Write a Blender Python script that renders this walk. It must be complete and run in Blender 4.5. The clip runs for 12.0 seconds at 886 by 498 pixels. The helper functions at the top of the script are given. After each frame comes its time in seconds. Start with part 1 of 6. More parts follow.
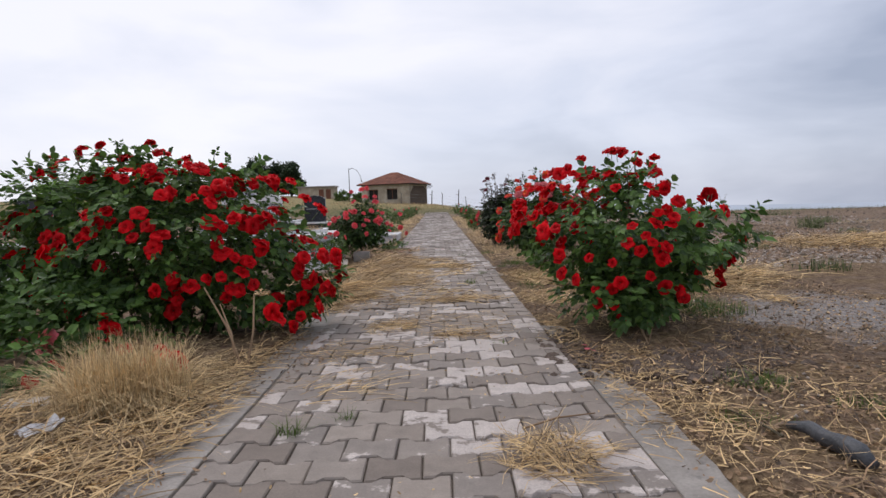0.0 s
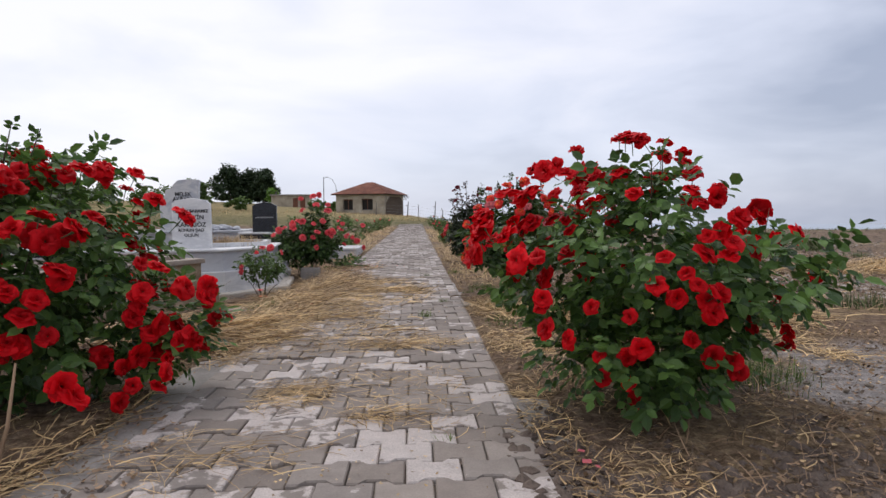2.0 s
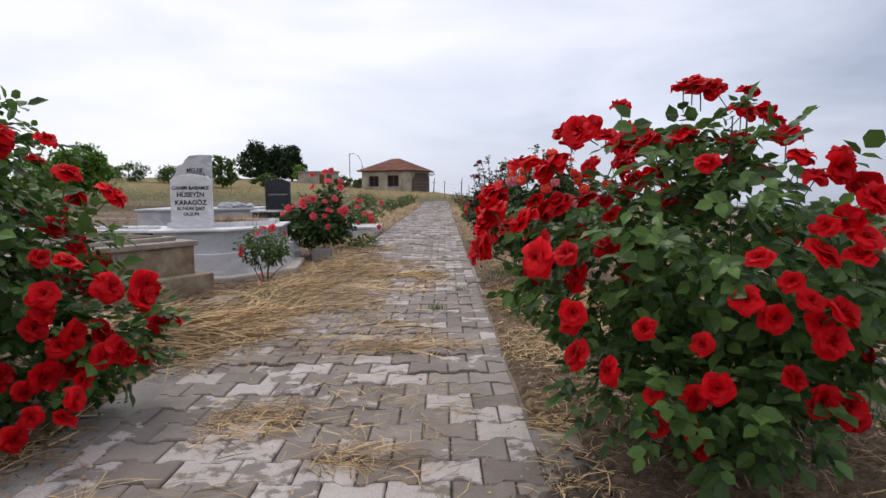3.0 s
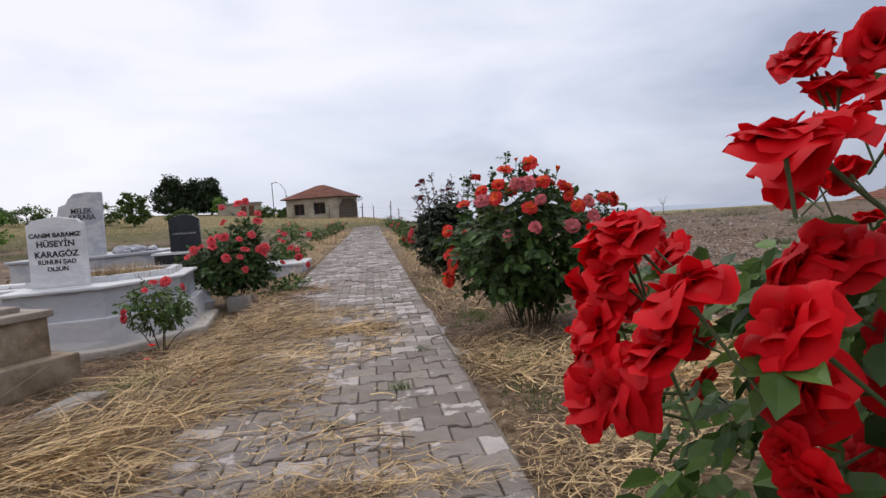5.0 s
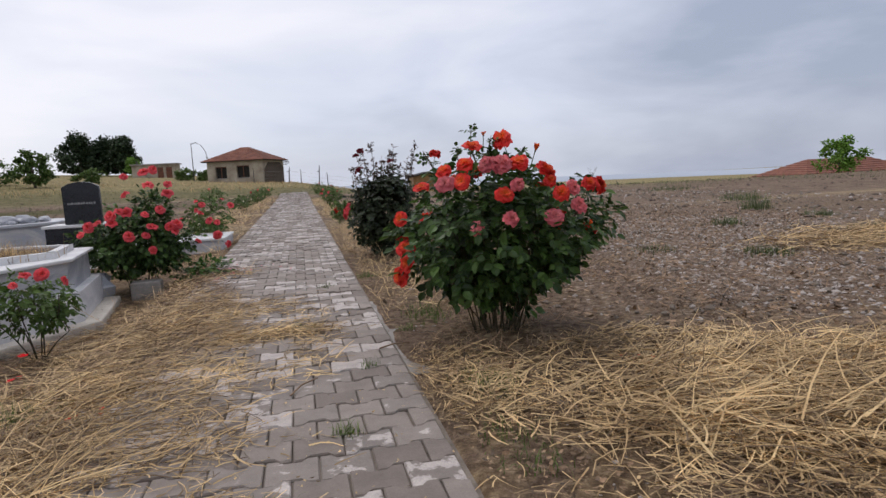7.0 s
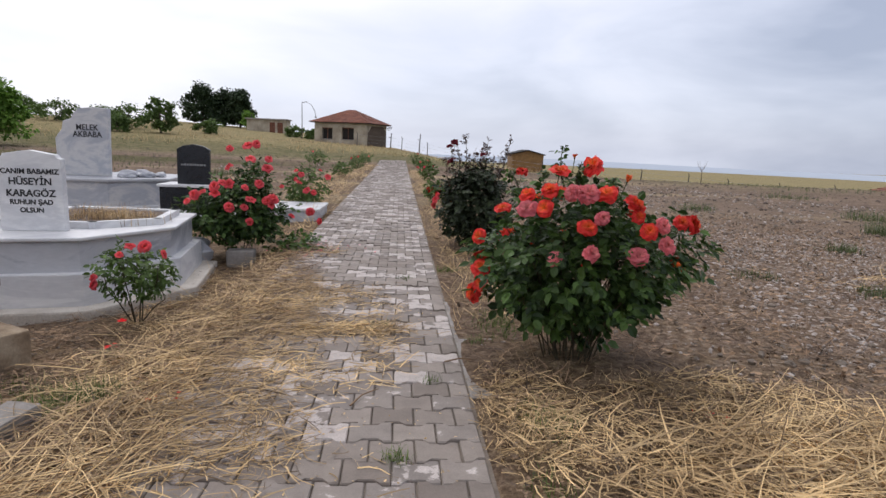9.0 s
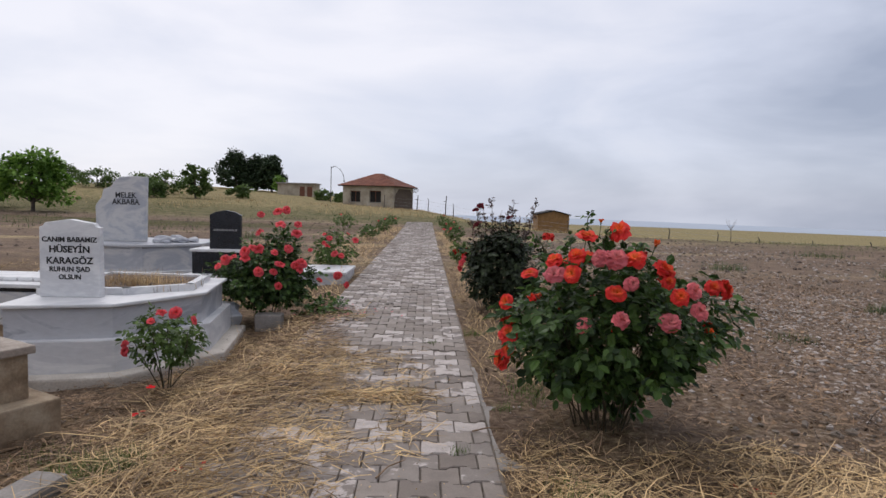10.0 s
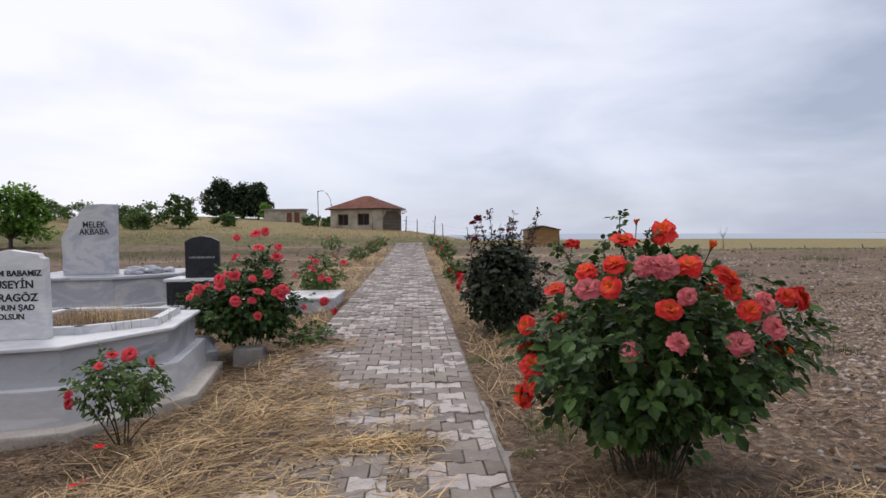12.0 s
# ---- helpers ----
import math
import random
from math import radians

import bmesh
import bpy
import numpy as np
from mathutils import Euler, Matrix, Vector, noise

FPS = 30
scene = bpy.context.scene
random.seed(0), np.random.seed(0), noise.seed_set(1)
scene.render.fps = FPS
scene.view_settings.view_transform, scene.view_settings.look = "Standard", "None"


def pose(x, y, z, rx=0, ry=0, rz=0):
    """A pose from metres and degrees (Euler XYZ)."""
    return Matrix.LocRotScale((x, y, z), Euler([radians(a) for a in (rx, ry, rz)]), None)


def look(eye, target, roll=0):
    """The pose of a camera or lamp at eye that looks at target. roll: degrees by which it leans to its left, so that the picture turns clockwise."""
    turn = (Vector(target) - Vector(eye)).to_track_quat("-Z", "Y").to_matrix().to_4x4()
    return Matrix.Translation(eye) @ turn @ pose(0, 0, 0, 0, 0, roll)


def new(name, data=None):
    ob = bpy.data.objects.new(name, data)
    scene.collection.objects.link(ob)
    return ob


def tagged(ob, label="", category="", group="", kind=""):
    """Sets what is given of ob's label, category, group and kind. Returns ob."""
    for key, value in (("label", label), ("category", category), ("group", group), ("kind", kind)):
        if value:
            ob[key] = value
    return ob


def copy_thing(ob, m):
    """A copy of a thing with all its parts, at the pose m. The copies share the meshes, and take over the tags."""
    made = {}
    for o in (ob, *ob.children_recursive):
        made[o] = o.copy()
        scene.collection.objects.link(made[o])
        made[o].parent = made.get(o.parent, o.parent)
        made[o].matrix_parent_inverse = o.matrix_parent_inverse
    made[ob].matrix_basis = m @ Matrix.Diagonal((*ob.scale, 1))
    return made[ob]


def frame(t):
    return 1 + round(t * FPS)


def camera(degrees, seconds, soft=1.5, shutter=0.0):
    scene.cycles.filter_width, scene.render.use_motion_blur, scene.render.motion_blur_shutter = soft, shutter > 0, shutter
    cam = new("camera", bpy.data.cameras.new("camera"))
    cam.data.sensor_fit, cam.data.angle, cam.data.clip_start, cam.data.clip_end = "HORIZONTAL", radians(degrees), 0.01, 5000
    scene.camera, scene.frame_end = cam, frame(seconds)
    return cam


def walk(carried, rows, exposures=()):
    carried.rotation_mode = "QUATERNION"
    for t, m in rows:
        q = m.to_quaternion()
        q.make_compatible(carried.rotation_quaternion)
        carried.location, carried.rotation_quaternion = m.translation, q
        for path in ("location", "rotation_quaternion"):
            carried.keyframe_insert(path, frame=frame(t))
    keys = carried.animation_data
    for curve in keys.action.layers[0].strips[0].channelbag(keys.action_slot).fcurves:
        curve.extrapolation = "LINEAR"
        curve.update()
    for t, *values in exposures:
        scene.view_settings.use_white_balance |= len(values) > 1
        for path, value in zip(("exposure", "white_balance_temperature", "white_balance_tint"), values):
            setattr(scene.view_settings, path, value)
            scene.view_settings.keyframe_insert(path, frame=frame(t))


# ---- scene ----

# ------------------------------------------------------------------ camera
cam = camera(72.2, 12.0)
PATH = [
    (0.0, (0.081, 0.584, 0.918), (0.094, 2.578, 0.762), -1.8),
    (0.5, (0.165, 0.93, 0.885), (0.207, 2.924, 0.729), -2.9),
    (1.0, (0.272, 1.33, 0.894), (0.253, 3.321, 0.7), -1.8),
    (1.5, (0.311, 1.758, 0.896), (0.404, 3.745, 0.689), -1.9),
    (2.0, (0.345, 2.048, 0.9), (0.433, 4.043, 0.782), -0.4),
    (2.5, (0.459, 2.389, 0.898), (0.453, 4.378, 0.689), -0.5),
    (4.5, (0.498, 3.766, 0.938), (0.556, 5.762, 0.829), 0.1),
    (5.0, (0.339, 4.128, 0.94), (0.565, 6.11, 0.809), -4.0),
    (5.5, (0.282, 4.437, 0.93), (0.347, 6.424, 0.711), -3.8),
    (6.0, (0.302, 4.69, 0.944), (0.535, 6.672, 0.811), -4.4),
    (6.5, (0.28, 4.845, 0.97), (0.758, 6.776, 0.761), -2.9),
    (8.5, (0.417, 4.97, 1.321), (0.61, 6.936, 1.01), -0.3),
    (9.0, (0.399, 4.987, 1.307), (0.55, 6.952, 0.966), 2.3),
    (9.5, (0.39, 5.007, 1.326), (0.461, 6.994, 1.111), 1.3),
    (10.0, (0.397, 4.992, 1.339), (0.456, 6.985, 1.192), 1.6),
    (10.5, (0.391, 4.963, 1.306), (0.432, 6.952, 1.105), 0.3),
    (11.0, (0.386, 4.949, 1.313), (0.388, 6.945, 1.186), 1.7),
    (11.5, (0.374, 5.604, 1.333), (0.530, 7.583, 1.089), -0.5),
    (12.0, (0.353, 5.639, 1.265), (0.445, 7.635, 1.185), -0.8),
]
EXPOSURES = [(t, stops, 6500, 14) for t, stops in ((0.0, 0.06), (1.5, 0.14), (2.5, 0.12), (4.5, 0.18), (5.5, -0.06), (6.5, -0.05), (8.5, 0.19), (9.0, 0.2), (9.5, 0.1), (10.5, -0.07), (11.0, -0.03), (11.5, -0.18), (12.0, 0.1))]
walk(cam, [(t, look(eye, target, roll)) for t, eye, target, roll in PATH], EXPOSURES)

# ------------------------------------------------------------------ world and sun
SUN_EL, SUN_AZ = radians(58), radians(-25)
world = bpy.data.worlds.new("overcast_sky")
scene.world = world
world.use_nodes = True
wn, wl = world.node_tree.nodes, world.node_tree.links
wn.clear()
w_out = wn.new("ShaderNodeOutputWorld")
w_add = wn.new("ShaderNodeAddShader")
w_sky = wn.new("ShaderNodeTexSky")
w_sky.sky_type, w_sky.sun_disc = "NISHITA", False
w_sky.sun_elevation, w_sky.sun_rotation = SUN_EL, SUN_AZ
w_bg1 = wn.new("ShaderNodeBackground")
w_bg1.inputs["Strength"].default_value = 0.012
w_bg2 = wn.new("ShaderNodeBackground")
w_bg2.inputs["Strength"].default_value = 1.0
w_tc = wn.new("ShaderNodeTexCoord")
w_map = wn.new("ShaderNodeMapping")
w_map.inputs["Scale"].default_value = (1.0, 1.0, 3.2)
w_noise = wn.new("ShaderNodeTexNoise")
w_noise.inputs["Scale"].default_value = 2.3
w_noise.inputs["Detail"].default_value = 5.0
w_noise.inputs["Roughness"].default_value = 0.5
w_noise.inputs["Distortion"].default_value = 0.35
w_dot = wn.new("ShaderNodeVectorMath")
w_dot.operation = "DOT_PRODUCT"
w_dot.inputs[1].default_value = (-0.62, 0.22, 1.05)
w_mad = wn.new("ShaderNodeMath")
w_mad.operation = "MULTIPLY_ADD"
w_mad.inputs[1].default_value = 0.62
w_ramp = wn.new("ShaderNodeValToRGB")
w_ramp.color_ramp.elements[0].position = 0.3
w_ramp.color_ramp.elements[0].color = (0.34, 0.39, 0.49, 1)
w_ramp.color_ramp.elements[1].position = 0.95
w_ramp.color_ramp.elements[1].color = (0.83, 0.845, 0.89, 1)
e = w_ramp.color_ramp.elements.new(0.62)
e.color = (0.61, 0.66, 0.76, 1)
wl.new(w_tc.outputs["Generated"], w_map.inputs["Vector"])
wl.new(w_map.outputs["Vector"], w_noise.inputs["Vector"])
wl.new(w_tc.outputs["Generated"], w_dot.inputs[0])
wl.new(w_dot.outputs["Value"], w_mad.inputs[0])
wl.new(w_noise.outputs["Fac"], w_mad.inputs[2])
wl.new(w_mad.outputs["Value"], w_ramp.inputs["Fac"])
wl.new(w_ramp.outputs["Color"], w_bg2.inputs["Color"])
wl.new(w_sky.outputs["Color"], w_bg1.inputs["Color"])
wl.new(w_bg1.outputs["Background"], w_add.inputs[0])
wl.new(w_bg2.outputs["Background"], w_add.inputs[1])
wl.new(w_add.outputs["Shader"], w_out.inputs["Surface"])

sun_data = bpy.data.lights.new("sun", "SUN")
sun_data.energy, sun_data.angle, sun_data.color = 0.8, radians(24), (1.0, 0.975, 0.95)
sun = new("sun", sun_data)
sun.matrix_world = look((0, 0, 30), (-30 * math.sin(SUN_AZ) / math.tan(SUN_EL), -30 * math.cos(SUN_AZ) / math.tan(SUN_EL), 0))

# ------------------------------------------------------------------ helpers
rng = np.random.default_rng(7)


def part(name, data, material=None, parent=None, label=""):
    """Link a bmesh or mesh as one object, under a thing or a part where one is given."""
    if isinstance(data, bmesh.types.BMesh):
        me = bpy.data.meshes.new(name)
        data.to_mesh(me)
        data.free()
    else:
        me = data
    if material is not None and not me.materials:
        me.materials.append(material)
    ob = new(name, me)
    if parent is not None:
        ob.parent = parent
    if label:
        ob["label"] = label
    return ob


def empty(name, x=0.0, y=0.0, z=0.0, rz=0.0):
    ob = new(name)
    ob.matrix_basis = pose(x, y, z, 0, 0, rz)
    ob.empty_display_size = 0.1
    return ob


def mesh_arrays(name, verts, faces, smooth=False):
    me = bpy.data.meshes.new(name)
    me.from_pydata(verts, [], faces)
    if smooth:
        me.shade_smooth()
    return me


def box(bm, x0, x1, y0, y1, z0, z1, bevel=0.0):
    """A box into bm, with softly broken edges."""
    geo = bmesh.ops.create_cube(bm, size=1.0)
    vs = geo["verts"]
    for v in vs:
        v.co = Vector((x0 + (v.co.x + 0.5) * (x1 - x0), y0 + (v.co.y + 0.5) * (y1 - y0), z0 + (v.co.z + 0.5) * (z1 - z0)))
    if bevel > 0:
        edges = list({ed for v in vs for ed in v.link_edges})
        bmesh.ops.bevel(bm, geom=edges, offset=bevel, segments=2, profile=0.6, affect="EDGES")
    return bm


def prism(outline, z0, z1, bevel=0.0, segments=2):
    """An upright prism over an outline of (x, y)."""
    bm = bmesh.new()
    low = [bm.verts.new((x, y, z0)) for x, y in outline]
    high = [bm.verts.new((x, y, z1)) for x, y in outline]
    n = len(outline)
    bm.faces.new(high)
    bm.faces.new(low[::-1])
    for i in range(n):
        bm.faces.new((low[i], low[(i + 1) % n], high[(i + 1) % n], high[i]))
    bmesh.ops.recalc_face_normals(bm, faces=bm.faces)
    if bevel > 0:
        bmesh.ops.bevel(bm, geom=list(bm.edges), offset=bevel, segments=segments, profile=0.6, affect="EDGES")
    return bm


def slab_upright(outline, y0, y1, bevel=0.0):
    """A standing slab over an outline of (x, z), from y0 to y1."""
    bm = bmesh.new()
    a = [bm.verts.new((x, y0, z)) for x, z in outline]
    b = [bm.verts.new((x, y1, z)) for x, z in outline]
    n = len(outline)
    bm.faces.new(a)
    bm.faces.new(b[::-1])
    for i in range(n):
        bm.faces.new((a[i], b[i], b[(i + 1) % n], a[(i + 1) % n]))
    bmesh.ops.recalc_face_normals(bm, faces=bm.faces)
    if bevel > 0:
        bmesh.ops.bevel(bm, geom=list(bm.edges), offset=bevel, segments=2, profile=0.6, affect="EDGES")
    return bm


def inset_outline(outline, d):
    """The outline moved inwards by d (counter-clockwise outlines)."""
    out, n = [], len(outline)
    for i in range(n):
        p0, p1, p2 = (Vector(outline[(i + k) % n]) for k in (-1, 0, 1))
        e1, e2 = (p1 - p0).normalized(), (p2 - p1).normalized()
        n1, n2 = Vector((-e1.y, e1.x)), Vector((-e2.y, e2.x))
        m = n1 + n2
        out.append(tuple(p1 + m * (d / max(0.2, m.dot(n1)))))
    return out


def tube(bm, pts, radii, sides=6):
    """A tapered tube along points."""
    rings = []
    for i, p in enumerate(pts):
        p = Vector(p)
        d = (Vector(pts[min(i + 1, len(pts) - 1)]) - Vector(pts[max(i - 1, 0)])).normalized()
        u = d.orthogonal().normalized()
        w = d.cross(u)
        rings.append([bm.verts.new(p + (u * math.cos(a) + w * math.sin(a)) * radii[i]) for a in (2 * math.pi * k / sides for k in range(sides))])
    for r0, r1 in zip(rings, rings[1:]):
        for k in range(sides):
            f = bm.faces.new((r0[k], r0[(k + 1) % sides], r1[(k + 1) % sides], r1[k]))
            f.smooth = True
    bm.faces.new(rings[-1])
    return bm


def norm_rows(a):
    return a / np.maximum(np.linalg.norm(a, axis=1, keepdims=True), 1e-9)


def stamp(name, template, faces, origin, axis, up, size):
    """Many copies of one small template in a single mesh: origins, long axes, face normals and sizes as arrays."""
    axis = norm_rows(axis)
    side = norm_rows(np.cross(up, axis))
    nor = np.cross(axis, side)
    t = np.asarray(template, float)
    size = np.asarray(size, float).reshape(-1, 1, 1)
    v = origin[:, None, :] + size * (t[None, :, 0:1] * axis[:, None, :] + t[None, :, 1:2] * side[:, None, :] + t[None, :, 2:3] * nor[:, None, :])
    k, n = len(t), len(origin)
    f = (np.asarray(faces)[None, :, :] + (np.arange(n) * k)[:, None, None]).reshape(-1, len(faces[0]))
    return mesh_arrays(name, v.reshape(-1, 3), f)


# a leaflet: x along the midrib, y across, z out of the blade
LEAF = [(0, 0, 0), (0.3, 0.0, -0.05), (0.68, 0.0, -0.04), (1, 0, -0.1), (0.25, 0.30, 0.04), (0.62, 0.31, 0.06), (0.25, -0.30, 0.04), (0.62, -0.31, 0.06)]
LEAF_T = [(0, 1, 4), (1, 2, 5), (1, 5, 4), (2, 3, 5), (0, 6, 1), (1, 6, 7), (1, 7, 2), (2, 7, 3)]


def compound_leaves(name, origin, axis, up, size, r):
    """Five leaflets on a short stalk for every origin."""
    n = len(origin)
    axis, up = norm_rows(axis), norm_rows(up)
    side = norm_rows(np.cross(up, axis))
    os_, ax_, up_, sz_ = [], [], [], []
    for along, out, s in ((1.0, 0.0, 1.0), (0.62, 1.0, 0.9), (0.62, -1.0, 0.9), (0.18, 1.0, 0.75), (0.18, -1.0, 0.75)):
        o = origin + axis * (size * along)[:, None]
        a = axis * (1.0 if out == 0 else 0.45) + side * out + r.normal(0, 0.16, (n, 3)) - np.array([0, 0, 0.15])
        os_.append(o), ax_.append(a), up_.append(up + r.normal(0, 0.25, (n, 3))), sz_.append(size * s * r.uniform(0.8, 1.15, n))
    return stamp(name, LEAF, LEAF_T, np.concatenate(os_), np.concatenate(ax_), np.concatenate(up_), np.concatenate(sz_))


def strands(name, foot, heading, length, width, lift, curl, r, droop=0.0):
    """Dry stems and blades: narrow bent strips. lift: rise per metre at the foot."""
    n = len(foot)
    k = 4
    s = np.linspace(0, 1, k)
    dirx, diry = np.cos(heading), np.sin(heading)
    bend = curl * r.normal(0, 1, n)
    v = np.zeros((n, k, 2, 3))
    roll = r.uniform(-0.9, 0.9, n)
    for i, t in enumerate(s):
        a = heading + bend * t
        cx = foot[:, 0] + length * t * np.cos((heading + a) / 2)
        cy = foot[:, 1] + length * t * np.sin((heading + a) / 2)
        cz = foot[:, 2] + length * (lift * t - droop * t * t)
        w = width * (1.0 - 0.55 * t)
        for j, sg in enumerate((-0.5, 0.5)):
            v[:, i, j, 0] = cx - np.sin(a) * w * sg * np.cos(roll)
            v[:, i, j, 1] = cy + np.cos(a) * w * sg * np.cos(roll)
            v[:, i, j, 2] = cz + w * sg * np.sin(roll)
    base = (np.arange(n) * k * 2)[:, None, None]
    quad = np.array([[2 * i, 2 * i + 1, 2 * i + 3, 2 * i + 2] for i in range(k - 1)])[None]
    return mesh_arrays(name, v.reshape(-1, 3), (base + quad).reshape(-1, 4))


def smooth01(a, b, v):
    t = np.clip((v - a) / (b - a), 0, 1)
    return t * t * (3 - 2 * t)


def height(x, y):
    """The lie of the land: level round the graves, a low hill ahead, falling away to the right and far off."""
    x, y = np.asarray(x, float), np.asarray(y, float)
    t = np.where(x < 0, 0.6 - 0.05 * np.maximum(x, -60), np.maximum(0.6 - 0.18 * x, -4.4)) - 0.06 * np.maximum(0, -x - 40)
    left = smooth01(-6, -18, x)
    t = t + 0.02 * np.clip(y - 72, 0, 45) * left
    z = np.clip(t, -6, 6) * smooth01(28, 74, y)
    z = z - 0.032 * np.maximum(0, y - (76 + 45 * left)) - 0.03 * np.maximum(0, np.abs(x) - 70)
    z = z - 0.02 * np.maximum(0, -y - 20)
    # past the fence on the right the field drops out of sight
    z = z - 0.07 * np.maximum(0, y - 53) * smooth01(15, 24, x)
    # the graves lie a little lower than the path
    z = z - 0.2 * np.exp(-((y - 10.8) / 3.1) ** 2) * smooth01(-0.9, -1.35, x) * smooth01(-5.5, -3.0, x)
    return np.maximum(z, -60.0)


# ------------------------------------------------------------------ materials
def material(name):
    m = bpy.data.materials.new(name)
    m.use_nodes = True
    nt = m.node_tree
    b = nt.nodes["Principled BSDF"]
    return m, nt.nodes, nt.links, b


def node(ns, kind, **values):
    n = ns.new(kind)
    for k, v in values.items():
        n.inputs[k.replace("_", " ")].default_value = v
    return n


def noise_tex(ns, ls, scale, detail=4.0, rough=0.55, coord=None, distort=0.0):
    n = node(ns, "ShaderNodeTexNoise", Scale=scale, Detail=detail, Roughness=rough, Distortion=distort)
    if coord is not None:
        ls.new(coord, n.inputs["Vector"])
    return n


def ramp(ns, ls, fac, stops):
    r = ns.new("ShaderNodeValToRGB")
    el = r.color_ramp.elements
    while len(el) < len(stops):
        el.new(0.5)
    for q, (p, c) in zip(el, stops):
        q.position, q.color = p, (*c, 1) if len(c) == 3 else c
    ls.new(fac, r.inputs["Fac"])
    return r


def mixc(ns, ls, fac, a, b, mode="MIX"):
    m = ns.new("ShaderNodeMix")
    m.data_type, m.blend_type = "RGBA", mode
    for sock, v in ((m.inputs["Factor"], fac), (m.inputs["A"], a), (m.inputs["B"], b)):
        if isinstance(v, (int, float)):
            sock.default_value = v
        elif isinstance(v, tuple):
            sock.default_value = (*v, 1) if len(v) == 3 else v
        else:
            ls.new(v, sock)
    return m.outputs["Result"]


def bump(ns, ls, b, h, strength=0.3, distance=0.01):
    bp = node(ns, "ShaderNodeBump", Strength=strength, Distance=distance)
    ls.new(h, bp.inputs["Height"])
    ls.new(bp.outputs["Normal"], b.inputs["Normal"])


def grainy(name, stops, scale=8.0, fine=60.0, rough=0.85, bump_s=0.35, bump_d=0.006, coords="Object", fine_mix=0.35, metal=0.0):
    """A surface with blotches at one scale and grain at a finer one."""
    m, ns, ls, b = material(name)
    tc = ns.new("ShaderNodeTexCoord")
    n1 = noise_tex(ns, ls, scale, 5, 0.6, tc.outputs[coords])
    n2 = noise_tex(ns, ls, fine, 3, 0.6, tc.outputs[coords])
    r1 = ramp(ns, ls, n1.outputs["Fac"], stops)
    r2 = ramp(ns, ls, n2.outputs["Fac"], [(0.3, (0.55, 0.55, 0.55)), (0.7, (1.25, 1.25, 1.25))])
    ls.new(mixc(ns, ls, fine_mix, r1.outputs["Color"], r2.outputs["Color"], "MULTIPLY"), b.inputs["Base Color"])
    b.inputs["Roughness"].default_value = rough
    b.inputs["Metallic"].default_value = metal
    bump(ns, ls, b, n2.outputs["Fac"], bump_s, bump_d)
    return m


def leafy(name, dark, light, rough=0.45, trans=0.25):
    """Foliage: shade varies leaf by leaf; a little light comes through the blades."""
    m, ns, ls, b = material(name)
    g = ns.new("ShaderNodeNewGeometry")
    r1 = ramp(ns, ls, g.outputs["Random Per Island"], [(0.0, dark), (0.75, light), (1.0, tuple(min(1, c * 1.5) for c in light))])
    tc = ns.new("ShaderNodeTexCoord")
    n1 = noise_tex(ns, ls, 6.0, 3, 0.5, tc.outputs["Object"])
    r2 = ramp(ns, ls, n1.outputs["Fac"], [(0.3, (0.7, 0.72, 0.7)), (0.7, (1.15, 1.12, 1.0))])
    c = mixc(ns, ls, 0.8, r1.outputs["Color"], r2.outputs["Color"], "MULTIPLY")
    ls.new(c, b.inputs["Base Color"])
    b.inputs["Roughness"].default_value = rough
    b.inputs["Specular IOR Level"].default_value = 0.3
    tr = ns.new("ShaderNodeBsdfTranslucent")
    ls.new(c, tr.inputs["Color"])
    mx = ns.new("ShaderNodeMixShader")
    mx.inputs["Fac"].default_value = trans
    out = ns["Material Output"]
    ls.new(b.outputs["BSDF"], mx.inputs[1])
    ls.new(tr.outputs["BSDF"], mx.inputs[2])
    ls.new(mx.outputs["Shader"], out.inputs["Surface"])
    return m


def petal(name, rim, heart, span=0.05):
    """Rose petals: one colour at the heart, another at the rim, and a shade of its own for every petal."""
    m, ns, ls, b = material(name)
    tc = ns.new("ShaderNodeTexCoord")
    ln = ns.new("ShaderNodeVectorMath")
    ln.operation = "LENGTH"
    ls.new(tc.outputs["Object"], ln.inputs[0])
    dv = ns.new("ShaderNodeMath")
    dv.operation = "DIVIDE"
    dv.inputs[1].default_value = span
    ls.new(ln.outputs["Value"], dv.inputs[0])
    r1 = ramp(ns, ls, dv.outputs["Value"], [(0.1, heart), (0.85, rim)])
    g = ns.new("ShaderNodeNewGeometry")
    r2 = ramp(ns, ls, g.outputs["Random Per Island"], [(0.0, (0.74, 0.72, 0.72)), (1.0, (1.08, 1.08, 1.08))])
    oi = ns.new("ShaderNodeObjectInfo")
    r3 = ramp(ns, ls, oi.outputs["Random"], [(0.0, (0.82, 0.8, 0.85)), (1.0, (1.1, 1.15, 1.15))])
    c = mixc(ns, ls, 1.0, mixc(ns, ls, 1.0, r1.outputs["Color"], r2.outputs["Color"], "MULTIPLY"), r3.outputs["Color"], "MULTIPLY")
    ls.new(c, b.inputs["Base Color"])
    b.inputs["Roughness"].default_value = 0.55
    b.inputs["Specular IOR Level"].default_value = 0.15
    tr = ns.new("ShaderNodeBsdfTranslucent")
    ls.new(c, tr.inputs["Color"])
    mx = ns.new("ShaderNodeMixShader")
    mx.inputs["Fac"].default_value = 0.3
    ls.new(b.outputs["BSDF"], mx.inputs[1])
    ls.new(tr.outputs["BSDF"], mx.inputs[2])
    ls.new(mx.outputs["Shader"], ns["Material Output"].inputs["Surface"])
    return m


